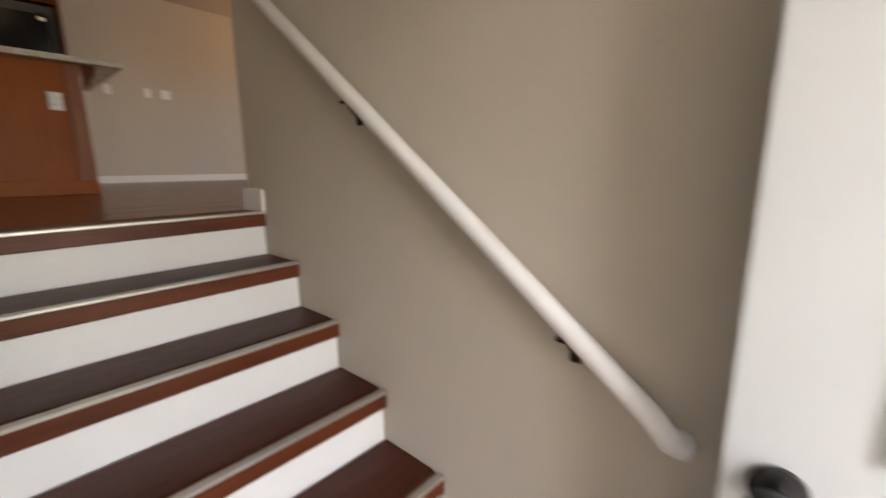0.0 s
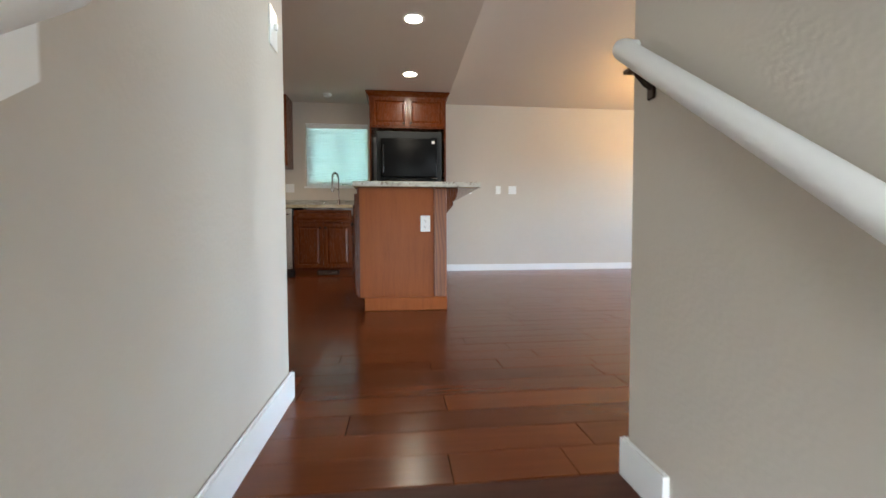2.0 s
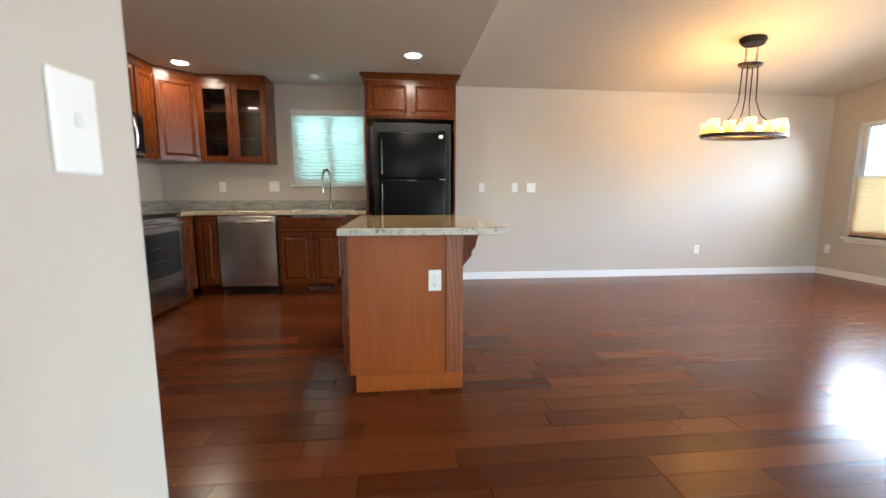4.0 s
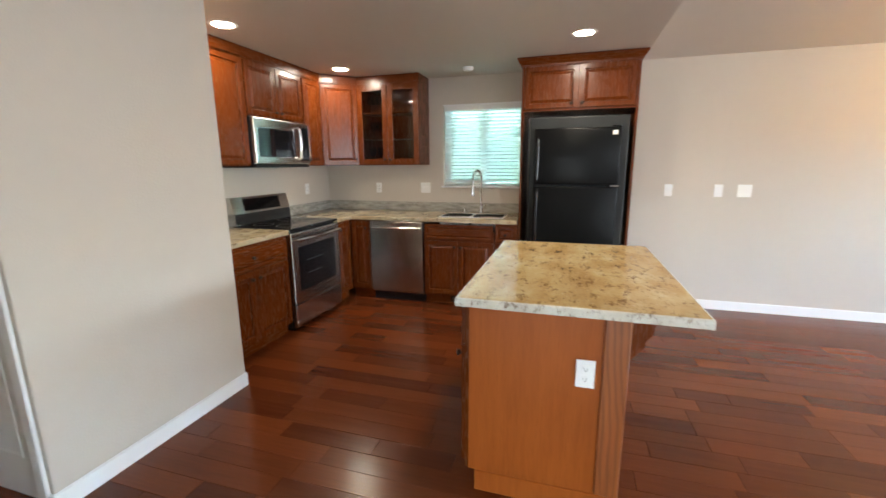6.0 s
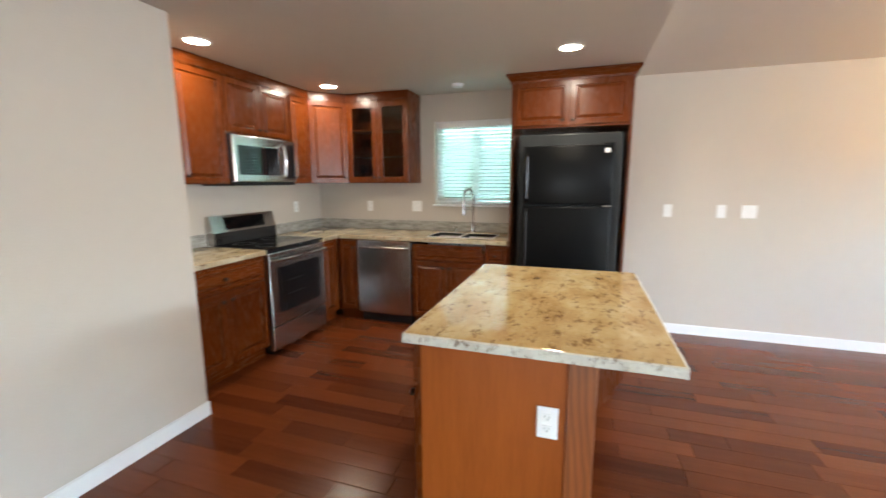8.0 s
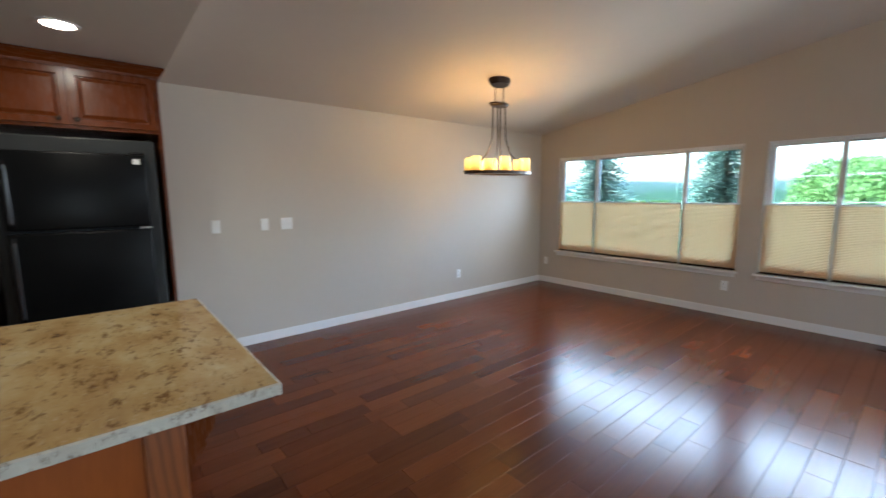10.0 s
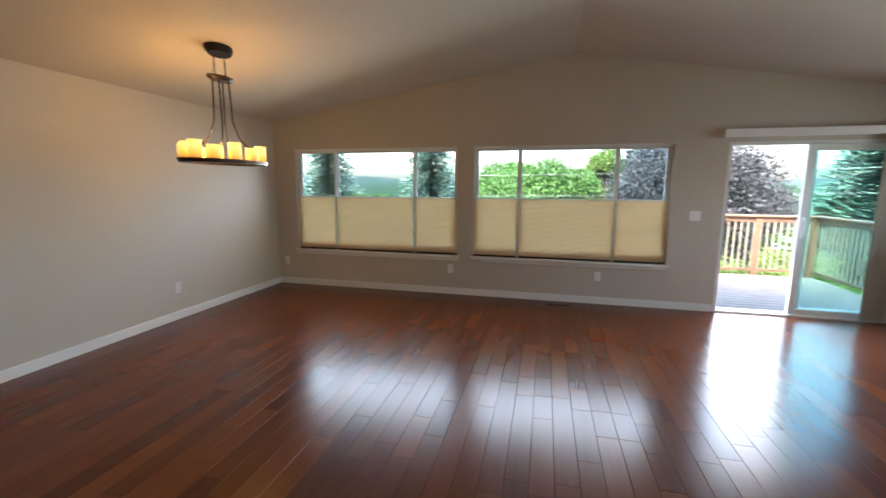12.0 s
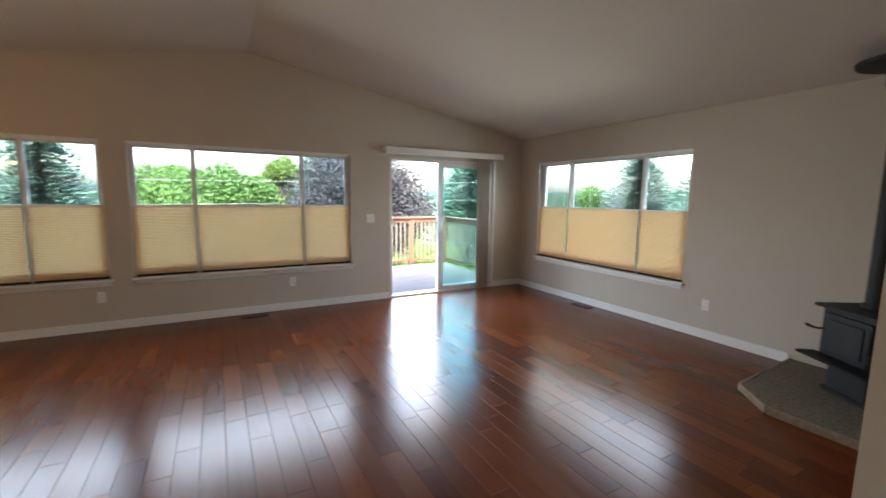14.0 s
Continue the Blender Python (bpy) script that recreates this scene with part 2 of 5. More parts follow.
def cathedral_wood(name, dark, light):
    """Flat-sawn board with wavy arched figure running up it."""
    m = wood(name, dark, light, 'z', 0.36, 0.25)
    n = Nodes(m)
    w = n.add("ShaderNodeTexWave", Scale=2.6, Distortion=5.0, Detail=1.5, Detail_Scale=0.8)
    w.wave_type, w.bands_direction = 'RINGS', 'Y'
    n.link(n.place((5, 5, 1.5)), w.inputs["Vector"])
    old = n.b.inputs["Base Color"].links[0].from_socket
    n.link(n.mix(n.ramp(w.outputs["Fac"], (0.45, (0, 0, 0)), (0.95, (0.55, 0.55, 0.55))), old, tuple(v * 0.7 for v in dark)), n.b.inputs["Base Color"])
    return m


M_POST = cathedral_wood("island_post_wood", (0.16, 0.04, 0.008), (0.29, 0.085, 0.018))
M_TREAD = wood("stair_tread_wood", (0.032, 0.006, 0.003), (0.08, 0.016, 0.006), 'y', 0.45, 0.0)
M_NOSE = wood("stair_nosing_wood", (0.065, 0.013, 0.005), (0.14, 0.034, 0.011), 'y', 0.4, 0.0)
for m_, spec_ in ((M_TREAD, 0.3), (M_NOSE, 0.3), (M_CHERRY, 0.36), (M_CHERRY_X, 0.36), (M_CHERRY_Y, 0.36), (M_ISLAND, 0.25)):
    m_.node_tree.nodes["Principled BSDF"].inputs["Specular IOR Level"].default_value = spec_
M_PLANK = plank_wood("floor_plank_wood", False)
M_PLANK_REST = plank_wood("floor_plank_wood_far", True)
M_GAP = material("floor_gap", (0.02, 0.008, 0.005), 0.8)
M_GRANITE = granite("polished_granite")
M_GRANITE_EDGE = granite("granite_edge", False)
# island stone with the window's cool light in its colour
M_GRANITE_WINDOW_LIT = granite("polished_granite_window_lit", True, True)
M_UPSTAND = grey_granite("granite_upstand")
M_STEEL = brushed("brushed_steel", (0.56, 0.54, 0.52), 0.22, (90, 90, 0.5))
M_SINK = material("satin_steel_sink", (0.72, 0.71, 0.69), 0.32, 0.3)
M_STEEL_H = brushed("brushed_steel_level", (0.56, 0.54, 0.52), 0.22, (0.5, 0.5, 90))
M_CHROME = material("chrome", (0.75, 0.75, 0.76), 0.12, 1.0)
M_STRIP = material("aluminium_nosing", (0.6, 0.59, 0.57), 0.45, 1.0)
M_BLACKGLASS = material("black_glass", (0.008, 0.008, 0.009), 0.04)
M_BLACK = material("black_enamel", (0.012, 0.012, 0.013), 0.22)
M_FRIDGE = speckled("fridge_black_textured", (0.004, 0.0045, 0.005), (0.007, 0.0075, 0.008), 160, 0.28, 0.1)
M_FRIDGE_SIDE = speckled("fridge_cabinet_grey", (0.028, 0.03, 0.031), (0.038, 0.04, 0.041), 120, 0.4, 0.1)
for m_ in (M_FRIDGE, M_FRIDGE_SIDE):
    m_.node_tree.nodes["Principled BSDF"].inputs["Specular IOR Level"].default_value = 0.14
M_PLASTIC = material("white_plastic", (0.86, 0.86, 0.84), 0.3)
M_SLOT = material("dark_slot", (0.05, 0.045, 0.04), 0.5)
M_BRONZE = material("oil_rubbed_bronze", (0.035, 0.022, 0.016), 0.38, 0.8)
M_VINYL = material("white_vinyl", (0.75, 0.75, 0.74), 0.4)
M_ALU = material("window_frame_grey", (0.5, 0.49, 0.47), 0.4, 0.3)
M_GLASS = glass_mat("window_glass", (0.78, 0.86, 0.88))
M_GLASS_KITCHEN = glass_mat("kitchen_window_glass", (0.5, 0.65, 0.60))
M_GLASS_TINT = glass_mat("door_glass", (0.80, 0.93, 0.92))
M_CABGLASS = glass_mat("cabinet_glass", (0.8, 0.78, 0.74))
M_SHADE = shade_cloth("cellular_shade_cloth")
M_SLATS = material("white_blind_slat", (0.82, 0.82, 0.8), 0.45)
M_CAN = glow("recessed_lamp_lens", (1.0, 0.84, 0.62), 4.5)
M_CANDLE = candle_glass("lit_candle_glass", 1.70, 1.84)
M_BULB = glow("lamp_filament", (1.0, 0.76, 0.36), 1.5)
M_IRON = speckled("stove_cast_iron", (0.007, 0.0075, 0.009), (0.012, 0.013, 0.015), 90, 0.55, 0.2)
M_IRON.node_tree.nodes["Principled BSDF"].inputs["Specular IOR Level"].default_value = 0.25
M_STONE = speckled("hearth_stone", (0.05, 0.042, 0.028), (0.20, 0.165, 0.115), 40, 0.7, 0.5)
M_HEARTH_EDGE = speckled("hearth_edge_tile", (0.19, 0.13, 0.085), (0.27, 0.195, 0.135), 30, 0.6, 0.3)
M_CARPET = speckled("beige_carpet", (0.19, 0.172, 0.14), (0.29, 0.265, 0.22), 120, 0.95, 1.0)
M_DECK = wood("weathered_deck_boards", (0.09, 0.082, 0.075), (0.15, 0.138, 0.128), 'x', 0.75, 0.0)
M_DECK.node_tree.nodes["Principled BSDF"].inputs["Specular IOR Level"].default_value = 0.1
M_CEDAR = wood("cedar_rail", (0.06, 0.028, 0.015), (0.105, 0.052, 0.03), 'x', 0.65, 0.0)
M_GRASS = speckled("lawn", (0.011, 0.022, 0.007), (0.017, 0.03, 0.009), 8, 0.9, 0.5)
M_GRASS.node_tree.nodes["Principled BSDF"].inputs["Specular IOR Level"].default_value = 0.0
M_BARK = speckled("bark", (0.06, 0.045, 0.035), (0.12, 0.09, 0.07), 20, 0.9, 0.8)


# ---- building helpers ----
def box(bm, x0, x1, y0, y1, z0, z1, bevel=0.0, seg=1):
    """Adds a box, with bevelled edges if asked, to bm."""
    r = bmesh.ops.create_cube(bm, size=1.0)
    vs = r["verts"]
    for v in vs:
        v.co = Vector(((x0 + x1) / 2 + v.co.x * (x1 - x0), (y0 + y1) / 2 + v.co.y * (y1 - y0), (z0 + z1) / 2 + v.co.z * (z1 - z0)))
    if bevel:
        es = list({e for v in vs for e in v.link_edges})
        bmesh.ops.bevel(bm, geom=es, offset=bevel, segments=seg, affect='EDGES', profile=0.5)
    return bm


def a_box(*a, **k):
    return box(bmesh.new(), *a, **k)


def cyl(bm, c, r, h, axis='z', seg=20, r2=None, caps=True):
    """Adds a cylinder or cone that starts at c and runs h along axis."""
    turn = {'z': Matrix(), 'x': Matrix.Rotation(radians(90), 4, 'Y'), 'y': Matrix.Rotation(radians(-90), 4, 'X')}[axis]
    m = Matrix.Translation(c) @ turn @ Matrix.Translation((0, 0, h / 2))
    bmesh.ops.create_cone(bm, cap_ends=caps, segments=seg, radius1=r, radius2=r if r2 is None else r2, depth=h, matrix=m)
    return bm


def tube(bm, pts, r, seg=10, caps=True):
    """Sweeps a round section along points; r may be one number or one for each point."""
    pts = [Vector(p) for p in pts]
    rs = r if isinstance(r, (list, tuple)) else [r] * len(pts)
    rings = []
    side = None
    for i, p in enumerate(pts):
        d = (pts[min(i + 1, len(pts) - 1)] - pts[max(i - 1, 0)]).normalized()
        if side is None:
            side = d.orthogonal().normalized()
        side = (side - d * side.dot(d)).normalized()
        up = d.cross(side)
        rings.append([bm.verts.new(p + rs[i] * (math.cos(a) * side + math.sin(a) * up)) for a in (2 * math.pi * k / seg for k in range(seg))])
    for a, b in zip(rings, rings[1:]):
        for k in range(seg):
            bm.faces.new((a[k], a[(k + 1) % seg], b[(k + 1) % seg], b[k]))
    if caps:
        bm.faces.new(rings[0][::-1])
        bm.faces.new(rings[-1])
    return bm


def lathe(bm, profile, c=(0, 0, 0), seg=24):
    """Turns (radius, height) pairs round the upright axis through c."""
    rings = []
    for r, z in profile:
        if r < 1e-5:
            rings.append([bm.verts.new((c[0], c[1], c[2] + z))])
        else:
            rings.append([bm.verts.new((c[0] + r * math.cos(a), c[1] + r * math.sin(a), c[2] + z)) for a in (2 * math.pi * k / seg for k in range(seg))])
    for a, b in zip(rings, rings[1:]):
        for k in range(seg):
            q = [a[k % len(a)], a[(k + 1) % len(a)], b[(k + 1) % len(b)], b[k % len(b)]]
            q = list(dict.fromkeys(q))
            if len(q) > 2:
                bm.faces.new(q)
    return bm


def prism(bm, outline, lo, hi, axis='z'):
    """Extrudes a flat outline of two-number corners along an axis."""
    def at(a, b, c):
        return {'z': (a, b, c), 'y': (a, c, b), 'x': (c, a, b)}[axis]
    n = len(outline)
    lower = [bm.verts.new(at(a, b, lo)) for a, b in outline]
    upper = [bm.verts.new(at(a, b, hi)) for a, b in outline]
    bm.faces.new(lower)
    bm.faces.new(upper)
    for i in range(n):
        bm.faces.new((lower[i], lower[(i + 1) % n], upper[(i + 1) % n], upper[i]))
    bmesh.ops.recalc_face_normals(bm, faces=bm.faces)
    return bm


def mesh_of(name, bm, mats, smooth=False):
    bmesh.ops.recalc_face_normals(bm, faces=bm.faces)
    me = bpy.data.meshes.new(name)
    bm.to_mesh(me)
    bm.free()
    for m in (mats if isinstance(mats, (list, tuple)) else [mats]):
        me.materials.append(m)
    if smooth:
        me.polygons.foreach_set("use_smooth", [True] * len(me.polygons))
        me.set_sharp_from_angle(angle=radians(35))
    return me


def part(name, bm, mat, parent, label="", smooth=False):
    ob = new(name, mesh_of(name, bm, mat, smooth))
    ob.parent = parent
    if label:
        ob["label"] = label
    return ob


def thing(name, m, label, category, group="", kind=""):
    ob = new(name)
    ob.empty_display_size = 0.1
    ob.matrix_world = m
    return tagged(ob, label, category, group, kind)


def structure(name, bm, mat, label, category, smooth=False):
    return tagged(new(name, mesh_of(name, bm, mat, smooth)), label, category, kind="structure")


# ---- plan, in metres; the upper floor is z = 0 ----
XW, XE, YN, YS = -6.72, 1.61, 6.28, -2.40
YR, YR2, YL = 0.905, 1.065, 0.0           # stair walls
YS2 = 1.095                               # living-room face of the wall over the stairs
XRW, XLW = -1.62, -2.18                   # their west ends
XD, YP, XP = -3.10, -1.545, -4.195        # hall's west wall, pantry's north and west faces
ZC, ZE, ZR, XR = 2.385, 2.415, 3.105, -2.50
LAND = -1.218
HEAD, SILL = 2.015, 0.55
WINS = [(-6.37, -3.92), (-3.705, -1.295)]
EWIN = (3.44, 5.83)
SLIDE = (-0.735, 1.03)


def vault(x):
    return ZE + (ZR - ZE) * ((x - XW) / (XR - XW) if x < XR else (XE - x) / (XE - XR))


# ---- walls ----
T = 0.16
bm = bmesh.new()
for x0, x1, z0, z1 in [(XW - T, WINS[0][0], -0.3, HEAD), (WINS[0][0], WINS[0][1], -0.3, SILL), (WINS[0][1], WINS[1][0], -0.3, HEAD),
                       (WINS[1][0], WINS[1][1], -0.3, SILL), (WINS[1][1], SLIDE[0], -0.3, HEAD), (SLIDE[0], SLIDE[1], -0.3, -0.02), (SLIDE[1], XE + T, -0.3, HEAD)]:
    box(bm, x0, x1, YN, YN + T, z0, z1)
prism(bm, [(XW - T, HEAD), (XE + T, HEAD), (XE + T, vault(XE) + 0.05), (XR, ZR + 0.08), (XW - T, vault(XW) + 0.05)], YN, YN + T, 'y')
wall_north = structure("wall_north", bm, M_WALL, "beige painted gable wall with windows and a sliding door", "wall")

bm = bmesh.new()
box(bm, XE, XE + T, YR2, EWIN[0], -0.3, ZE + 0.04)
box(bm, XE, XE + T, EWIN[1], YN, -0.3, ZE + 0.04)
box(bm, XE, XE + T, EWIN[0], EWIN[1], -0.3, SILL)
box(bm, XE, XE + T, EWIN[0], EWIN[1], HEAD, ZE + 0.04)
structure("wall_east", bm, M_WALL, "beige painted wall with a wide window", "wall")

KW = (-0.90, -0.035, 1.215, 2.10)
bm = bmesh.new()
box(bm, XW - T, XW, YS - T, KW[0], -0.3, ZE + 0.04)
box(bm, XW - T, XW, KW[1], YN, -0.3, ZE + 0.04)
box(bm, XW - T, XW, KW[0], KW[1], -0.3, KW[2])
box(bm, XW - T, XW, KW[0], KW[1], KW[3], ZE + 0.04)
structure("wall_west", bm, M_WALL, "long beige painted wall behind kitchen and dining area", "wall")

structure("wall_kitchen_south", a_box(XW, XP, YS - T, YS, -0.3, ZC), M_WALL, "beige painted wall behind the range", "wall")
PD = (-2.195, -1.628)                     # pantry door opening in y
bm = bmesh.new()
box(bm, XP, XP + 0.11, YS - T, YP - 0.11, -0.3, ZC)
box(bm, XP, XD, YP - 0.11, YP, -0.3, ZC, 0.008, 2)
box(bm, XD - 0.11, XD, PD[1], YP - 0.11, -0.3, ZC)
box(bm, XD - 0.11, XD, -2.75, PD[0], -0.3, ZC)
box(bm, XD - 0.11, XD, PD[0], PD[1], 2.05, ZC)
box(bm, XP + 0.11, XD - 0.11, YS - T, YS, -0.3, ZC)
structure("wall_pantry", bm, M_WALL, "beige painted closet walls between kitchen and hall", "wall")

bm = bmesh.new()
box(bm, XRW, 1.15, YR, 1.0, LAND - 0.2, ZC)
structure("wall_stair_right", bm, M_WALL, "textured beige stair wall with a handrail", "wall")
bm = prism(bmesh.new(), [(XRW, -0.3), (XE + T, -0.3), (XE + T, vault(XE) + 0.02), (XRW, vault(XRW) + 0.03)], 1.0, YS2, 'y')
structure("wall_living_south", bm, M_WALL, "beige wall behind the wood stove", "wall")
structure("wall_stair_left", a_box(XLW, 1.15, YL - 0.12, YL, LAND - 0.2, ZC, bevel=0.006, seg=2), M_WALL, "textured beige stair wall with a light switch", "wall")
structure("wall_hall_east", a_box(XLW, XLW + 0.12, -2.75, YL - 0.12, -0.3, ZC), M_WALL, "beige hall wall", "wall")

# bedroom beyond the hall
BO = (-3.075, -2.25)
bm = bmesh.new()
box(bm, XD - 0.11, BO[0], -2.87, -2.75, -0.3, ZC)
box(bm, BO[1], XLW + 0.12, -2.87, -2.75, -0.3, ZC)
box(bm, BO[0], BO[1], -2.87, -2.75, 2.05, ZC)
box(bm, -5.0, XD - 0.11, -2.87, -2.75, -0.3, ZC)
box(bm, XLW + 0.12, -0.5, -2.87, -2.75, -0.3, ZC)
box(bm, -5.0, -4.88, -6.2, -2.87, -0.3, ZC)
box(bm, -0.62, -0.5, -6.2, -2.87, -0.3, ZC)
box(bm, -4.88, -4.5, -6.2, -6.08, -0.3, ZC)
box(bm, -4.05, -0.62, -6.2, -6.08, -0.3, ZC)
box(bm, -4.5, -4.05, -6.2, -6.08, -0.3, 0.9)
box(bm, -4.5, -4.05, -6.2, -6.08, 2.0, ZC)
structure("wall_bedroom", bm, M_WALL, "pale beige bedroom walls beyond the hall", "wall")
structure("carpet_floor", a_box(-5.0, -0.5, -6.2, -2.82, -0.1, 0.006), M_CARPET, "beige cut-pile bedroom carpet", "carpet")

# entry wall with the open doorway
bm = bmesh.new()
box(bm, 1.15, 1.27, -0.12, -0.06, LAND - 0.2, ZC)
box(bm, 1.15, 1.27, 0.86, 0.999, LAND - 0.2, ZC)
box(bm, 1.15, 1.27, -0.06, 0.86, LAND + 2.05, ZC)
structure("wall_entry", bm, M_WALL, "beige entry wall with the front doorway", "wall")

# ceilings
bm = bmesh.new()
box(bm, XW - T, XE + T, -6.2, YR2, ZC, ZC + 0.1)
structure("ceiling_flat", bm, M_CEIL, "flat painted ceiling over kitchen, hall and stairs", "ceiling")
bm = bmesh.new()
prism(bm, [(XW - T, vault(XW - T)), (XR, ZR), (XR, ZR + 0.15), (XW - T, vault(XW - T) + 0.15)], YR2 - 0.1, YN + T + 0.5, 'y')
prism(bm, [(XE + T, vault(XE + T)), (XR, ZR), (XR, ZR + 0.15), (XE + T, vault(XE + T) + 0.15)], YR2 - 0.1, YN + T + 0.5, 'y')
prism(bm, [(XW - T, ZC + 0.1), (XE + T, ZC + 0.1), (XR, ZR + 0.1)], YR2 - 0.1, YR2 - 0.004, 'y')
structure("ceiling_vault", bm, M_CEIL, "low vaulted painted ceiling with a ridge", "ceiling")

# sub-floor and landing
bm = bmesh.new()
box(bm, XW, XRW, YS, YN, -0.3, -0.018)
box(bm, XRW, XE, YS2, YN, -0.3, -0.018)
box(bm, -4.2, XLW + 0.12, -2.82, YS, -0.3, -0.018)
structure("floor", bm, M_GAP, "dark joints between the floor planks", "floor")
structure("landing_floor", a_box(-0.2, 1.27, YL, YR, LAND - 0.1, LAND), M_TREAD, "dark wooden entry landing", "floor")

# ---- stairs ----
RISE, RUN, NOSE = 0.174, 0.2425, -1.476
for i in range(7):
    z, x = -i * RISE, NOSE + i * RUN
    st = thing("stair_step" if i else "stair_top_edge", pose(x, YL, z), "dark cherry stair tread with metal-edged nosing and white riser", "stair", "steps of the entry stair", "structure")
    w = YR - YL
    if i:
        part("tread", a_box(-RUN - 0.01, -0.045, 0.001, w - 0.001, -0.03, -0.003), M_TREAD, st)
    else:
        part("tread", a_box(-0.16, -0.045, 0.001, w - 0.001, -0.03, -0.001), M_TREAD, st)
    part("nosing", a_box(-0.045, 0, 0.001, w - 0.001, -0.058, -0.005, bevel=0.004), M_NOSE, st)
    part("nosing_strip", a_box(-0.022, 0.003, 0.001, w - 0.001, -0.008, 0.003, bevel=0.002), M_STRIP, st, "bright aluminium edge strip")
    part("riser", a_box(-0.04, -0.022, 0.001, w - 0.001, -RISE - 0.012, -0.058), M_RISER, st, "white painted riser")

# unseen solid added under the treads to stop outdoor light leaking through
bm = prism(bmesh.new(), [(NOSE - 0.3, -0.05), (NOSE - 0.3, LAND - 0.15), (0.1, LAND - 0.15), (0.1, LAND - 0.03), (NOSE + 6 * RUN, LAND - 0.02), (NOSE - 0.06, -0.25), (NOSE - 0.06, -0.05)], YL + 0.002, YR - 0.002, 'y')
structure("stair_light_block", bm, M_GAP, "unseen dark block under the stair treads, added against light leaks", "stair")

# ---- baseboards ----
BH, BT = 0.093, 0.014


def baseboard(x0, y0, x1, y1, side):
    """A board along a wall; side is the way it stands proud."""
    bm = bmesh.new()
    if abs(x1 - x0) > abs(y1 - y0):
        box(bm, min(x0, x1), max(x0, x1), *(sorted((y0, y0 + side * BT))), 0.0, BH)
    else:
        box(bm, *(sorted((x0, x0 + side * BT))), min(y0, y1), max(y0, y1), 0.0, BH)
    es = [e for e in bm.edges if all(abs(v.co.z - BH) < 1e-6 for v in e.verts)]
    bmesh.ops.bevel(bm, geom=es, offset=0.006, segments=2, affect='EDGES')
    return structure("baseboard", bm, M_TRIM, "white painted baseboard", "baseboard")


baseboard(XW + BT, YN, SLIDE[0] - 0.01, YN, -1)
baseboard(SLIDE[1] + 0.05, YN, XE - BT, YN, -1)
baseboard(XW, 1.03, XW, YN, 1)
baseboard(XE, 2.41, XE, YN, -1)
baseboard(XRW, YS2, 0.37, YS2, 1)
baseboard(XRW - BT, YR, NOSE, YR, -1)
baseboard(XRW, YR, XRW, YS2 + BT, -1)
baseboard(XLW - BT, YL, NOSE, YL, 1)
baseboard(XLW, -2.75, XLW, YL, -1)
baseboard(XP, YP, XD + BT, YP, 1)
baseboard(XD, PD[1] + 0.065, XD, YP, 1)
baseboard(-4.866, -6.08, -0.634, -6.08, 1)
baseboard(-4.88, -6.08, -4.88, -2.87, 1)
baseboard(XD, -2.75 + 0.02, XD, PD[0] - 0.065, 1)

# ---- kitchen cabinets ----
def panel_door(parent, x, z, w, h, mat=None, stile=0.055, knob=None, name="door"):
    """A raised-panel door or drawer front, 20 mm thick, on a face at y = 0."""
    bm = a_box(x, x + w, -0.02, 0.0, z, z + h, bevel=0.003)
    front = min(bm.faces, key=lambda f: (round(f.calc_center_median().y, 4), -f.calc_area()))
    s = min(stile, h * 0.27)
    bmesh.ops.inset_region(bm, faces=[front], thickness=s, depth=0)
    bmesh.ops.inset_region(bm, faces=[front], thickness=0.009, depth=-0.012)
    bmesh.ops.inset_region(bm, faces=[front], thickness=0.006, depth=0)
    bmesh.ops.inset_region(bm, faces=[front], thickness=min(0.03, h * 0.12), depth=0.011)
    d = part(name, bm, mat or M_CHERRY, parent)
    if knob:
        k = bmesh.new()
        lathe(k, [(0, 0), (0.006, 0), (0.006, 0.012), (0.014, 0.018), (0.015, 0.024), (0.009, 0.029), (0, 0.030)], seg=14)
        bmesh.ops.transform(k, matrix=pose(knob[0], -0.02, knob[1], 90, 0, 0), verts=k.verts)
        part("knob", k, M_BRONZE, d, "small dark bronze knob", True)
    return d


def base_cabinet(m, w, depth, fronts, label, mat_h, top=0.88):
    """fronts: rows of (kind, x, z, w, h, knobs)."""
    c = thing("base_cabinet", m, label, "cabinet", "base cabinets")
    part("body", a_box(0, w, 0.0, depth, 0.1, top), M_CHERRY, c)
    part("toe_kick", a_box(0.0, w, 0.055, depth, 0.0, 0.1), M_CHERRY_X, c)
    for kind, x, z, fw, fh, knob in fronts:
        panel_door(c, x, z, fw, fh, mat_h if kind == "drawer" else M_CHERRY, 0.03 if kind == "drawer" else 0.055, knob, kind)
    return c


def wall_cabinet(m, w, h, depth, doors, label, mat_h=None):
    c = thing("wall_cabinet", m, label, "cabinet", "wall cabinets")
    part("body", a_box(0, w, 0.0, depth, 0, h), M_CHERRY, c)
    for x, dw, knob in doors:
        panel_door(c, x, 0.008, dw, h - 0.03, M_CHERRY, 0.055, knob)
    return c


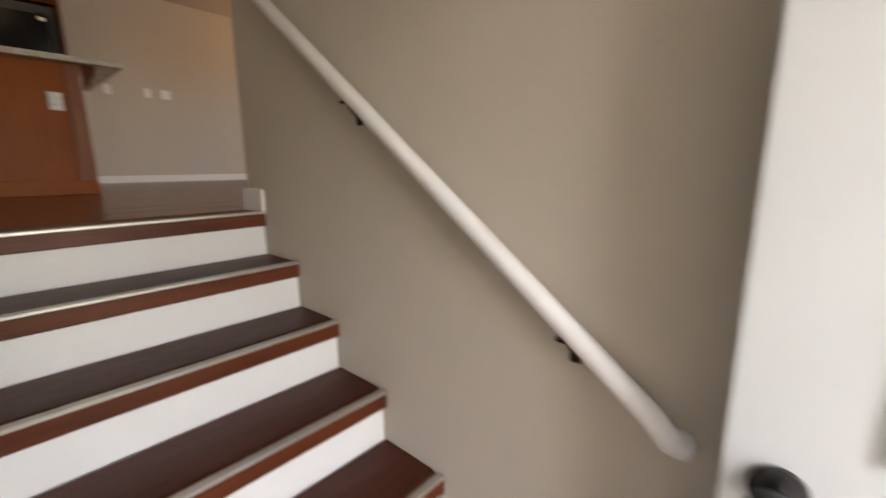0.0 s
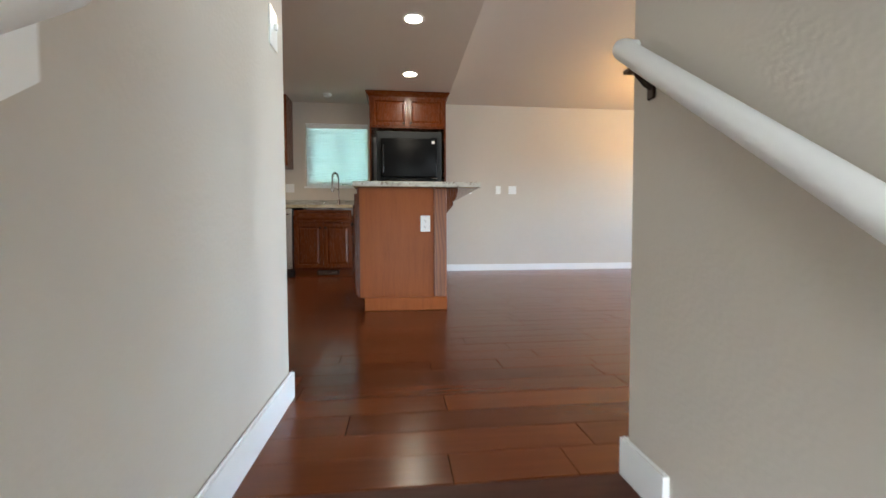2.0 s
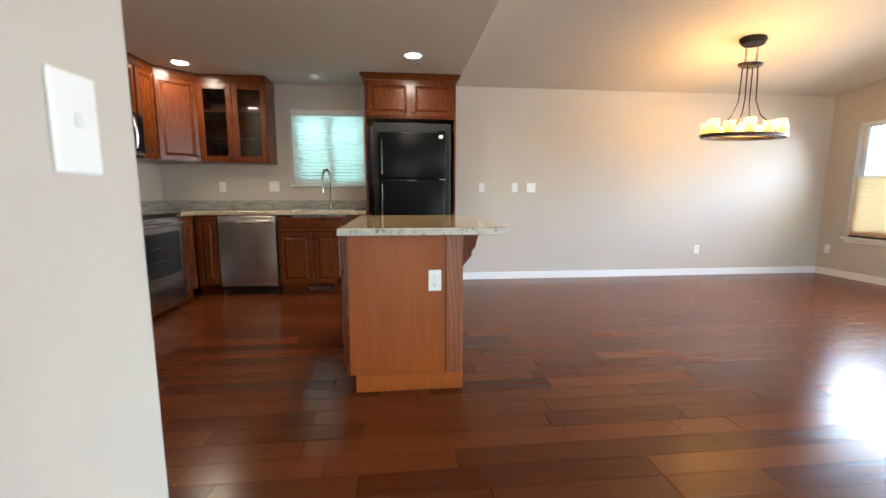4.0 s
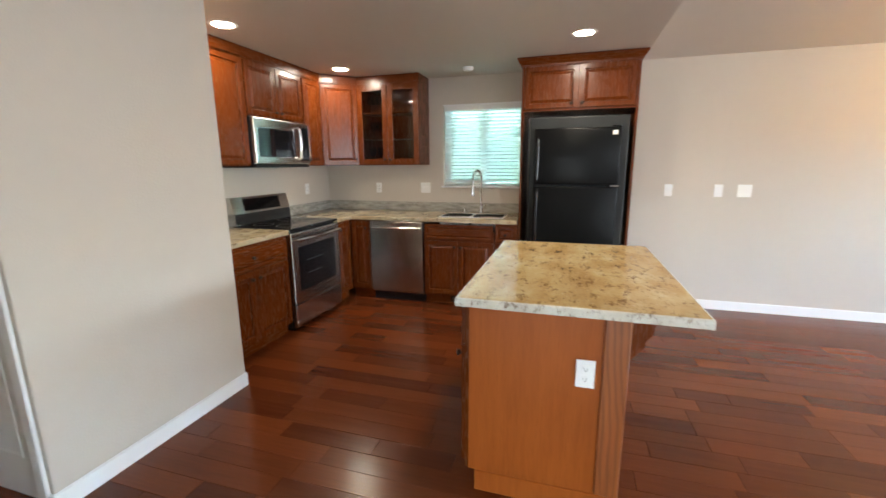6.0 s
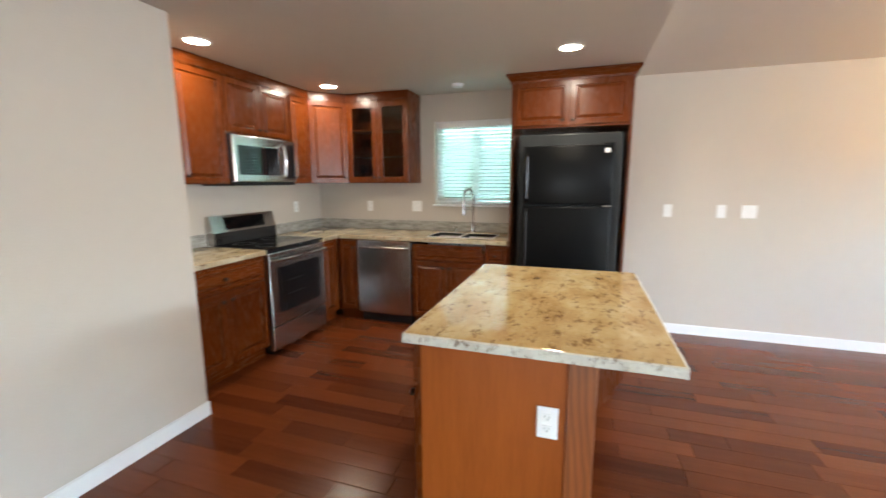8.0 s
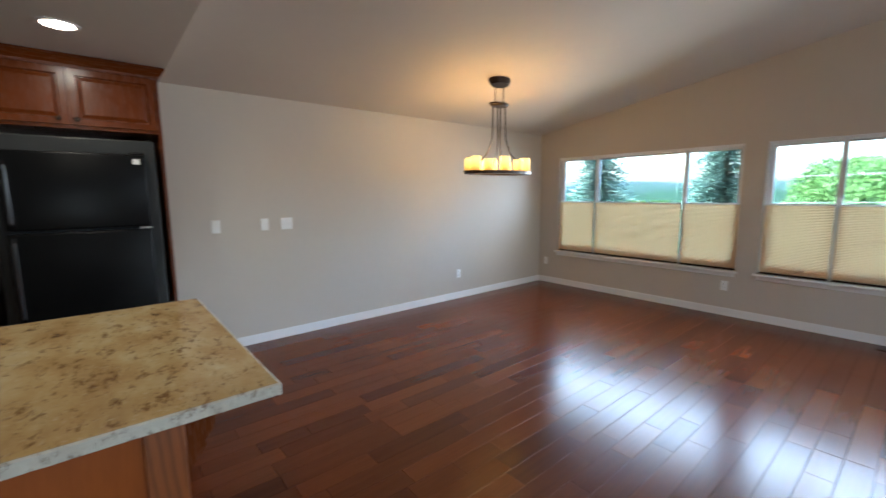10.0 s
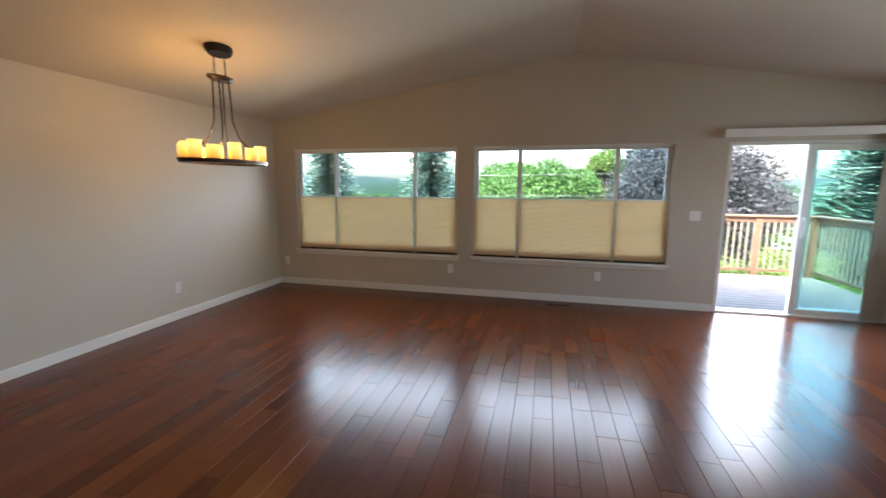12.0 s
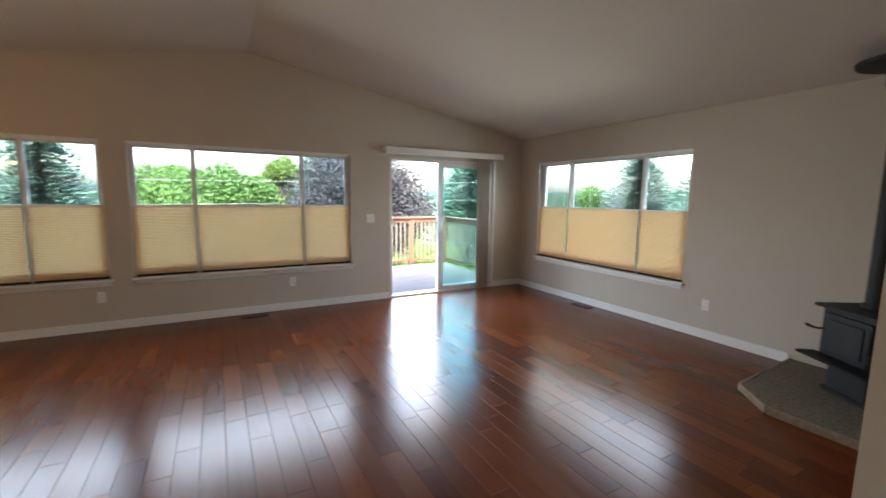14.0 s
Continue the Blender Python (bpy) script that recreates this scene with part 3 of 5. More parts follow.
def crown_run(pts, z, mat, parent, name="crown"):
    """Crown moulding that flares outwards along a line of plan corners; the outside lies on the right."""
    prof = [(0.0, 0.0), (0.010, 0.0), (0.013, 0.018), (0.022, 0.03), (0.040, 0.058), (0.046, 0.062), (0.046, 0.078), (0.0, 0.078)]
    P = [Vector(p) for p in pts]
    rings = []
    bm = bmesh.new()
    for i, p in enumerate(P):
        d0 = (P[i] - P[i - 1]).normalized() if i else (P[1] - P[0]).normalized()
        d1 = (P[i + 1] - P[i]).normalized() if i < len(P) - 1 else d0
        n0, n1 = Vector((d0.y, -d0.x)), Vector((d1.y, -d1.x))
        n = (n0 + n1).normalized()
        n = n / max(0.3, n.dot(n0))
        rings.append([bm.verts.new((p.x + n.x * o, p.y + n.y * o, z + h)) for o, h in prof])
    for a, b in zip(rings, rings[1:]):
        for k in range(len(prof)):
            bm.faces.new((a[k], a[(k + 1) % len(prof)], b[(k + 1) % len(prof)], b[k]))
    bm.faces.new(rings[0][::-1])
    bm.faces.new(rings[-1])
    return part(name, bm, mat, parent)


YF = -1.79       # front of the base units on the range wall
XF = -6.115      # front of the base units under the window
base_cabinet(pose(-4.20, YF, 0, 0, 0, 180), 0.832, 0.60, [
    ("drawer", 0.015, 0.69, 0.80, 0.165, (0.41, 0.772)),
    ("door", 0.015, 0.12, 0.398, 0.555, (0.375, 0.61)), ("door", 0.417, 0.12, 0.398, 0.555, (0.455, 0.61))],
    "cherry base cabinet with one drawer over two raised-panel doors", M_CHERRY_X)
base_cabinet(pose(-5.805, YF, 0, 0, 0, 180), 0.30, 0.60, [("door", 0.02, 0.12, 0.23, 0.735, (0.045, 0.79))],
             "narrow cherry corner base cabinet beside the range", M_CHERRY_X)
base_cabinet(pose(XF, YF, 0, 0, 0, 90), 0.245, 0.60, [("door", 0.025, 0.12, 0.205, 0.735, (0.2, 0.79))],
             "narrow cherry base cabinet beside the dishwasher", M_CHERRY_Y)
base_cabinet(pose(XF, -0.935, 0, 0, 0, 90), 0.735, 0.60, [
    ("drawer", 0.012, 0.70, 0.71, 0.155, None), ("door", 0.012, 0.12, 0.352, 0.565, (0.335, 0.63)), ("door", 0.37, 0.12, 0.352, 0.565, (0.398, 0.63))],
    "cherry sink base cabinet with a false drawer front and two doors", M_CHERRY_Y, 0.785)
base_cabinet(pose(XF, -0.195, 0, 0, 0, 90), 0.215, 0.60, [
    ("drawer", 0.01, 0.70, 0.19, 0.155, (0.105, 0.775)), ("door", 0.01, 0.12, 0.19, 0.565, (0.03, 0.63))],
    "slim cherry base cabinet next to the refrigerator panel", M_CHERRY_Y)
v = thing("toe_kick_vent", pose(XF - 0.05, -0.52, 0.02, 0, 0, 90), "dark metal register set into the toe kick", "vent")
part("frame", a_box(-0.14, 0.14, -0.008, 0.0, 0.0, 0.065, bevel=0.002), M_BRONZE, v)
for i in range(9):
    part("slat", a_box(-0.12 + i * 0.027, -0.108 + i * 0.027, -0.0125, -0.0085, 0.01, 0.055), M_STEEL, v)

# counters
ct = thing("countertop", pose(XW, YS, 0.88), "polished tan granite worktop with a grey granite upstand", "countertop")
SK = (-0.80, -0.14, -6.55, -6.19)
cf = 0.645
bm = bmesh.new()
def ctop(x0, x1, y0, y1):
    box(bm, x0 - XW, x1 - XW, y0 - YS, y1 - YS, 0, 0.04, bevel=0.004)
part("slab", (ctop(XW + 0.02, -5.805, YS, YS + cf), bm)[1], M_GRANITE_WINDOW_LIT, ct)
bm = bmesh.new()
ctop(-5.03, -4.197, YS, YS + cf)
part("slab", bm, M_GRANITE_WINDOW_LIT, ct)
bm = bmesh.new()
ctop(XW, XW + cf, YS + cf, SK[0])
part("slab", bm, M_GRANITE_WINDOW_LIT, ct)
bm = bmesh.new()
ctop(XW, SK[2], SK[0], SK[1]); ctop(SK[3], XW + cf, SK[0], SK[1]); ctop(XW, XW + cf, SK[1], 0.02)
part("slab", bm, M_GRANITE_WINDOW_LIT, ct)
bm = bmesh.new()
box(bm, 0.0, 0.02, 0.02, 0.02 - YS, 0.041, 0.145, bevel=0.002)
part("upstand", bm, M_UPSTAND, ct, "grey granite upstand")
part("upstand", a_box(0.02, -5.805 - XW, 0.0, 0.02, 0.041, 0.145, bevel=0.002), M_UPSTAND, ct, "grey granite upstand")
part("upstand", a_box(-5.03 - XW, -4.197 - XW, 0.0, 0.02, 0.041, 0.145, bevel=0.002), M_UPSTAND, ct, "grey granite upstand")

# sink and faucet
sk = thing("kitchen_sink", pose(0, 0, 0.92), "stainless steel double-bowl sink set in the worktop", "sink")
bm = bmesh.new()
for y0, y1 in ((SK[0], SK[0] + 0.012), (SK[1] - 0.012, SK[1]), (-0.485, -0.455)):
    box(bm, SK[2], SK[3], y0, y1, -0.03, 0.005, bevel=0.003)
for x0, x1 in ((SK[2], SK[2] + 0.012), (SK[3] - 0.012, SK[3])):
    box(bm, x0, x1, SK[0], SK[1], -0.03, 0.004, bevel=0.003)
part("rim", bm, M_SINK, sk)
for y0, y1 in ((SK[0] + 0.012, -0.485), (-0.455, SK[1] - 0.012)):
    bm = bmesh.new()
    box(bm, SK[2] + 0.012, SK[3] - 0.012, y0, y1, -0.12, 0.0)
    top = max(bm.faces, key=lambda f: f.calc_center_median().z)
    bmesh.ops.delete(bm, geom=[top], context='FACES')
    b = part("bowl", bm, M_SINK, sk)
    part("drain", lathe(bmesh.new(), [(0, 0.003), (0.03, 0.003), (0.04, 0.0)], ((SK[2] + SK[3]) / 2, (y0 + y1) / 2, -0.119)), M_CHROME, b)
fa = thing("kitchen_faucet", pose(-6.615, -0.44, 0.92, 0, 0, -25), "tall chrome spring-neck kitchen faucet behind the sink", "faucet")
part("base", lathe(bmesh.new(), [(0, 0), (0.03, 0), (0.03, 0.006), (0.022, 0.012), (0.02, 0.10), (0.016, 0.11), (0, 0.11)]), M_CHROME, fa, smooth=True)
arc = [(0.0, 0, 0.1), (0, 0, 0.2), (0, 0, 0.34)] + [(0.075 - 0.075 * math.cos(a), 0, 0.38 + 0.085 * math.sin(a)) for a in (math.pi * k / 10 for k in range(0, 11))] + [(0.152, 0, 0.32)]
part("spout", tube(bmesh.new(), arc, 0.009), M_CHROME, fa, smooth=True)
coil = []
for k in range(241):
    s = k / 240 * (len(arc) - 3) + 2
    i = min(int(s), len(arc) - 2)
    p = Vector(arc[i]).lerp(Vector(arc[i + 1]), s - i)
    d = (Vector(arc[i + 1]) - Vector(arc[i])).normalized()
    n = Vector((0, 1, 0))
    b = d.cross(n)
    coil.append(p + 0.014 * (math.cos(k * 0.9) * n + math.sin(k * 0.9) * b))
part("spring", tube(bmesh.new(), coil, 0.0025, 5), M_CHROME, fa, smooth=True)
part("spray_head", lathe(bmesh.new(), [(0, 0), (0.016, 0), (0.019, 0.02), (0.013, 0.06), (0.011, 0.12), (0, 0.12)], (0.152, 0, 0.2)), M_CHROME, fa, smooth=True)
part("holder", tube(bmesh.new(), [(0, 0, 0.24), (0.08, 0, 0.26), (0.14, 0, 0.26)], 0.005), M_CHROME, fa, smooth=True)
part("lever", tube(bmesh.new(), [(0, 0.02, 0.07), (0.01, 0.05, 0.08), (0.03, 0.09, 0.1)], [0.008, 0.006, 0.005]), M_CHROME, fa, smooth=True)
sd = thing("soap_dispenser", pose(-6.62, -0.63, 0.92), "small chrome soap dispenser beside the faucet", "dispenser")
part("body", lathe(bmesh.new(), [(0, 0), (0.02, 0), (0.02, 0.008), (0.012, 0.012), (0.012, 0.05), (0.016, 0.055), (0.014, 0.065), (0, 0.067)]), M_CHROME, sd, smooth=True)
part("nozzle", tube(bmesh.new(), [(0, 0, 0.06), (0.03, 0, 0.07), (0.06, 0, 0.06)], 0.006), M_CHROME, sd, smooth=True)

# dishwasher
dw = thing("dishwasher", pose(XF, -1.545, 0, 0, 0, 90), "stainless steel dishwasher with a bar handle, under the worktop", "dishwasher")
part("body", a_box(0.0, 0.605, 0.0, 0.58, 0.1, 0.875), M_BLACK, dw)
part("door", a_box(0.004, 0.601, -0.03, 0.0, 0.105, 0.872, bevel=0.006, seg=2), M_STEEL, dw, "brushed stainless door")
part("toe_kick", a_box(0.01, 0.595, 0.03, 0.5, 0.0, 0.098), M_BLACK, dw)
hb = tube(bmesh.new(), [(0.05, -0.03, 0.80), (0.055, -0.062, 0.805), (0.10, -0.068, 0.806), (0.30, -0.074, 0.806), (0.50, -0.068, 0.806), (0.55, -0.062, 0.805), (0.555, -0.03, 0.80)], 0.012)
part("handle", hb, M_CHROME, dw, "curved bright steel bar handle", True)
part("badge", a_box(0.43, 0.50, -0.033, -0.0305, 0.185, 0.2), M_CHROME, dw)

# range
rg = thing("kitchen_range", pose(-5.035, -1.755, 0, 0, 0, 180), "stainless steel electric range with black glass cooktop", "range")
part("body", a_box(0.004, 0.756, 0.035, 0.625, 0.03, 0.905), M_BLACK, rg)
part("cooktop", a_box(0.0, 0.76, -0.005, 0.57, 0.905, 0.925, bevel=0.004), M_BLACKGLASS, rg, "black glass cooktop")
for cx, cy, r in ((0.2, 0.15, 0.1), (0.56, 0.15, 0.08), (0.2, 0.42, 0.08), (0.56, 0.42, 0.1)):
    bm = bmesh.new()
    lathe(bm, [(r, 0.9255), (r + 0.004, 0.9257), (r + 0.008, 0.9255)], (cx, cy, 0), 36)
    part("burner_ring", bm, M_FRIDGE_SIDE, rg)
dr = part("oven_door", a_box(0.004, 0.756, -0.012, 0.03, 0.26, 0.885, bevel=0.006, seg=2), M_STEEL_H, rg, "stainless oven door")
part("oven_window", a_box(0.09, 0.67, -0.0165, -0.0125, 0.36, 0.755, bevel=0.0015), M_BLACKGLASS, dr, "dark oven window")
for z in (0.5, 0.62):
    part("oven_rack", a_box(0.2, 0.42, -0.0185, -0.0170, z, z + 0.004), M_FRIDGE_SIDE, dr)
part("oven_handle", tube(bmesh.new(), [(0.035, -0.012, 0.82), (0.04, -0.05, 0.825), (0.10, -0.058, 0.826), (0.38, -0.062, 0.826), (0.66, -0.058, 0.826), (0.72, -0.05, 0.825), (0.725, -0.012, 0.82)], 0.015), M_STEEL_H, dr, "thick steel bar handle", True)
part("warming_drawer", a_box(0.004, 0.756, -0.01, 0.03, 0.045, 0.25, bevel=0.006, seg=2), M_STEEL_H, rg, "stainless storage drawer")
for fx in (0.05, 0.7):
    part("foot", cyl(bmesh.new(), (fx, 0.08, 0), 0.018, 0.03), M_BLACK, rg)
bm = prism(bmesh.new(), [(0.545, 0.925), (0.625, 0.925), (0.625, 1.175), (0.585, 1.175), (0.55, 1.03)], 0.0, 0.76, 'x')
part("backguard_base", prism(bmesh.new(), [(0.54, 0.925), (0.549, 0.925), (0.549, 1.03)], 0.01, 0.75, 'x'), M_BLACKGLASS, rg)
bg_ = part("backguard", bm, M_STEEL_H, rg, "sloped stainless control panel")
bm = bmesh.new()
dirv = Vector((0, 0.585 - 0.55, 1.175 - 1.03)).normalized()
nrm = Vector((0, -dirv.z, dirv.y))
base = Vector((0, 0.55, 1.03))
q = [base + Vector((x, 0, 0)) + dirv * s + nrm * 0.003 for x, s in ((0.14, 0.02), (0.62, 0.02), (0.62, 0.13), (0.14, 0.13))]
f = bm.faces.new([bm.verts.new(p) for p in q])
bmesh.ops.solidify(bm, geom=[f], thickness=0.002)
part("display", bm, M_BLACKGLASS, bg_, "black touch display")

# microwave over the range
mw = thing("microwave", pose(-5.035, -2.03, 1.435, 0, 0, 180), "stainless over-the-range microwave hood", "microwave")
part("body", a_box(0.0, 0.76, 0.02, 0.365, 0.02, 0.415), M_BLACK, mw)
fr = part("front", a_box(0.002, 0.758, -0.015, 0.02, 0.03, 0.412, bevel=0.008, seg=2), M_STEEL_H, mw, "stainless front")
part("window", a_box(0.05, 0.53, -0.0195, -0.0155, 0.09, 0.33, bevel=0.001), M_BLACKGLASS, fr, "mirror-dark glass window")
part("control_panel", a_box(0.60, 0.735, -0.0195, -0.0155, 0.06, 0.37, bevel=0.001), M_BLACKGLASS, fr)
part("handle", tube(bmesh.new(), [(0.565, -0.015, 0.075), (0.565, -0.05, 0.09), (0.565, -0.062, 0.20), (0.565, -0.062, 0.25), (0.565, -0.05, 0.35), (0.565, -0.015, 0.365)], 0.012), M_CHROME, fr, "arched steel handle", True)
part("vent_bottom", a_box(0.01, 0.75, 0.0, 0.36, 0.0, 0.02), M_BLACK, mw)

# wall cabinets
ZU, HU = 1.45, 0.862
YU, XU = YS + 0.32, XW + 0.32
wall_cabinet(pose(-4.197, YU, ZU, 0, 0, 180), 0.838, HU, 0.318, [(0.40, 0.425, (0.445, 0.06)), (0.012, 0.38, (0.37, 0.06))], "cherry wall cabinet with raised-panel doors", M_CHERRY_X)
wall_cabinet(pose(-5.035, YU, ZU + 0.41, 0, 0, 180), 0.76, HU - 0.41, 0.318, [(0.01, 0.367, (0.345, 0.05)), (0.383, 0.367, (0.415, 0.05))], "short cherry wall cabinet above the microwave")
wall_cabinet(pose(-5.795, YU, ZU, 0, 0, 180), 0.315, HU, 0.318, [(0.015, 0.285, (0.045, 0.06))], "narrow cherry wall cabinet beside the microwave")
cc = thing("corner_wall_cabinet", pose(XW, YS, ZU), "diagonal cherry corner wall cabinet", "cabinet", "wall cabinets")
part("body", prism(bmesh.new(), [(0.002, 0.002), (0.61, 0.002), (0.61, 0.32), (0.32, 0.61), (0.002, 0.61)], 0, HU), M_CHERRY, cc)
dd = panel_door(cc, 0.012, 0.008, 0.386, HU - 0.03, M_CHERRY, 0.055, (0.36, 0.06))
dd.matrix_local = pose(0.61, 0.32, 0, 0, 0, 135)
# glass-fronted cabinet
GW = 0.72
gc = thing("glass_wall_cabinet", pose(XU, YS + 0.612, ZU, 0, 0, 90), "cherry wall cabinet with two glass doors and wine glasses inside", "cabinet", "wall cabinets")
bm = bmesh.new()
for b in ((0, 0.018, 0, 0.318, 0, HU), (GW - 0.018, GW, 0, 0.318, 0, HU), (0.018, GW - 0.018, 0.30, 0.318, 0, HU), (0.018, GW - 0.018, 0, 0.30, 0, 0.018), (0.018, GW - 0.018, 0, 0.30, HU - 0.018, HU)):
    box(bm, *b)
part("body", bm, M_CHERRY, gc)
for z in (0.28, 0.55):
    part("shelf", a_box(0.018, GW - 0.018, 0.03, 0.30, z, z + 0.016), M_CHERRY_Y, gc)
for x in (0.004, GW / 2 + 0.002):
    w = GW / 2 - 0.006
    bm = bmesh.new()
    h = HU - 0.03
    box(bm, x, x + 0.06, -0.02, 0, 0.008, 0.008 + h, bevel=0.003)
    box(bm, x + w - 0.06, x + w, -0.02, 0, 0.008, 0.008 + h, bevel=0.003)
    box(bm, x + 0.06, x + w - 0.06, -0.019, -0.001, 0.008, 0.068)
    box(bm, x + 0.06, x + w - 0.06, -0.019, -0.001, h - 0.052, h + 0.008)
    gd = part("door", bm, M_CHERRY, gc)
    part("pane", a_box(x + 0.06, x + w - 0.06, -0.011, -0.008, 0.068, h - 0.052), M_CABGLASS, gd, "clear glass pane")
    k = lathe(bmesh.new(), [(0, 0), (0.006, 0), (0.006, 0.012), (0.014, 0.018), (0.015, 0.024), (0.009, 0.029), (0, 0.030)], seg=14)
    bmesh.ops.transform(k, matrix=pose(GW / 2 + (-0.03 if x < 0.1 else 0.03), -0.02, 0.06, 90, 0, 0), verts=k.verts)
    part("knob", k, M_BRONZE, gd, "small dark bronze knob", True)
M_WINEGLASS = glass_mat("wine_glass", (0.92, 0.94, 0.94))
first = None
for i, (x, z) in enumerate([(0.09, 0.74), (0.15, 0.74), (0.21, 0.74), (0.27, 0.74), (0.12, 0.296), (0.2, 0.296), (0.28, 0.296), (0.1, 0.018), (0.2, 0.018), (0.3, 0.018)]):
    wp = gc.matrix_world @ Vector((x, 0.14, z))
    if first is None:
        g = bmesh.new()
        lathe(g, [(0, 0), (0.033, 0), (0.033, 0.002), (0.005, 0.006), (0.004, 0.07), (0.02, 0.085), (0.034, 0.11), (0.036, 0.14), (0.03, 0.18), (0.029, 0.18), (0.034, 0.14), (0.03, 0.11), (0.0, 0.09)], seg=14)
        first = new("wine_glass", mesh_of("wine_glass", g, M_WINEGLASS, True))
        tagged(first, "clear stemmed wine glass standing in the cabinet", "glass", "wine glasses in the cabinet")
        first.matrix_world = Matrix.Translation((wp.x, wp.y, wp.z))
    else:
        m = Matrix.Translation((wp.x, wp.y, wp.z))
        if z > 0.7:
            m = Matrix.Translation((wp.x, wp.y, ZU + HU - 0.02)) @ pose(0, 0, 0, 180)
        copy_thing(first, m)
first.matrix_world = Matrix.Translation((gc.matrix_world @ Vector((0.09, 0.14, HU - 0.02)))) @ pose(0, 0, 0, 180)
cr = thing("cabinet_crown", pose(0, 0, 0), "dark cherry crown moulding along the wall cabinets", "moulding")
crown_run([(-4.2, YU + 0.021), (XW + 0.61 + 0.01, YU + 0.021), (XU + 0.021, YS + 0.62), (XU + 0.021, YS + 0.614 + GW), (XW, YS + 0.614 + GW)][::-1], ZU + HU - 0.008, M_CHERRY_X, cr)

# refrigerator and its surround
fs = thing("refrigerator_surround", pose(XW, 0.02, 0), "cherry side panels and cabinet built round the refrigerator", "cabinet")
FD = 0.565
part("side_panel", a_box(0.002, FD, 0.003, 0.022, 0, 2.31), M_CHERRY, fs)
part("side_panel", a_box(0.002, FD, 0.972, 0.992, 0, 2.31), M_CHERRY, fs)
part("box", a_box(0.002, FD - 0.02, 0.022, 0.972, 1.92, 2.31), M_CHERRY_Y, fs)
fcab = part("door_frame", a_box(FD - 0.02, FD, 0.022, 0.972, 1.92, 2.31), M_CHERRY_Y, fs)
for x, kx in ((0.03, 0.44), (0.50, 0.53)):
    d = panel_door(fs, x, 1.94, 0.465, 0.36, M_CHERRY, 0.055, (kx, 1.975))
    d.matrix_local = pose(FD, 0.0, 0, 0, 0, 90)
crown_run([(0.004, 0.003), (FD, 0.003), (FD, 0.992), (0.004, 0.992)], 2.303, M_CHERRY_Y, fs)
rf = thing("refrigerator", pose(-6.05, 0.115, 0, 0, 0, 90), "black top-freezer refrigerator with textured doors", "refrigerator")
part("body", a_box(0, 0.83, 0.0, 0.65, 0.03, 1.855, bevel=0.01, seg=2), M_FRIDGE_SIDE, rf, "dark grey cabinet")
fd = part("freezer_door", a_box(0.05, 0.765, -0.06, -0.004, 1.268, 1.755, bevel=0.014, seg=3), M_FRIDGE, rf, "black freezer door", True)
ld = part("fridge_door", a_box(0.05, 0.765, -0.06, -0.004, 0.1, 1.252, bevel=0.014, seg=3), M_FRIDGE, rf, "black fresh-food door", True)
part("handle", tube(bmesh.new(), [(0.085, -0.06, 1.3), (0.085, -0.10, 1.32), (0.085, -0.105, 1.45), (0.085, -0.10, 1.66), (0.085, -0.06, 1.68)], 0.013), M_BLACK, fd, smooth=True)
part("handle", tube(bmesh.new(), [(0.085, -0.06, 0.72), (0.085, -0.10, 0.74), (0.085, -0.105, 0.95), (0.085, -0.10, 1.2), (0.085, -0.06, 1.22)], 0.013), M_BLACK, ld, smooth=True)
part("hinge_cover", a_box(0.69, 0.765, -0.05, 0.03, 1.757, 1.772, bevel=0.004), M_BLACK, rf)
part("hinge", a_box(0.70, 0.77, -0.055, 0.0, 1.253, 1.266), M_CHROME, rf, "bright middle hinge")
part("badge", a_box(0.695, 0.735, -0.0645, -0.061, 1.69, 1.725, bevel=0.001), M_PLASTIC, fd, "small white badge")
part("grille", a_box(0.02, 0.81, -0.02, 0.0, 0.03, 0.09), M_BLACK, rf)
for fx in (0.06, 0.77):
    part("foot", cyl(bmesh.new(), (fx, 0.05, 0), 0.02, 0.03), M_BLACK, rf)

# island
isl = thing("kitchen_island", pose(-4.33, 0.43, 0), "cherry kitchen island with corner posts and corbels", "kitchen island")
ix, iy = -4.33, 0.43
X0, X1, Y0, Y1 = -4.92 - ix, -3.742 - ix, 0.103 - iy, 0.728 - iy
part("body", a_box(X0, X1, Y0 - 0.018, Y1 - 0.006, 0.1, 0.889), M_CHERRY, isl)
part("toe_kick", a_box(X0, X1 - 0.012, Y0 + 0.075, Y1 - 0.01, 0.0, 0.1), M_CHERRY_X, isl)
part("end_panel", a_box(X1, X1 + 0.006, Y0 + 0.0, Y1 - 0.092, 0.098, 0.889), M_ISLAND, isl, "smooth orange-brown veneer end panel")
part("corner_post", a_box(X1 - 0.08, X1 + 0.014, Y1 - 0.092, Y1 + 0.003, 0.098, 0.889, bevel=0.004), M_POST, isl, "post with wavy cathedral grain")
part("corner_post", a_box(X0 - 0.003, X0 + 0.09, Y1 - 0.092, Y1 + 0.003, 0.098, 0.889, bevel=0.004), M_POST, isl)
part("base_rail", a_box(X1 - 0.05, X1 + 0.016, Y0 + 0.03, Y1 + 0.005, 0.0, 0.098, bevel=0.003), M_ISLAND, isl)
part("side_panel", a_box(X0 + 0.09, X1 - 0.08, Y1 - 0.006, Y1, 0.02, 0.889), M_ISLAND, isl)
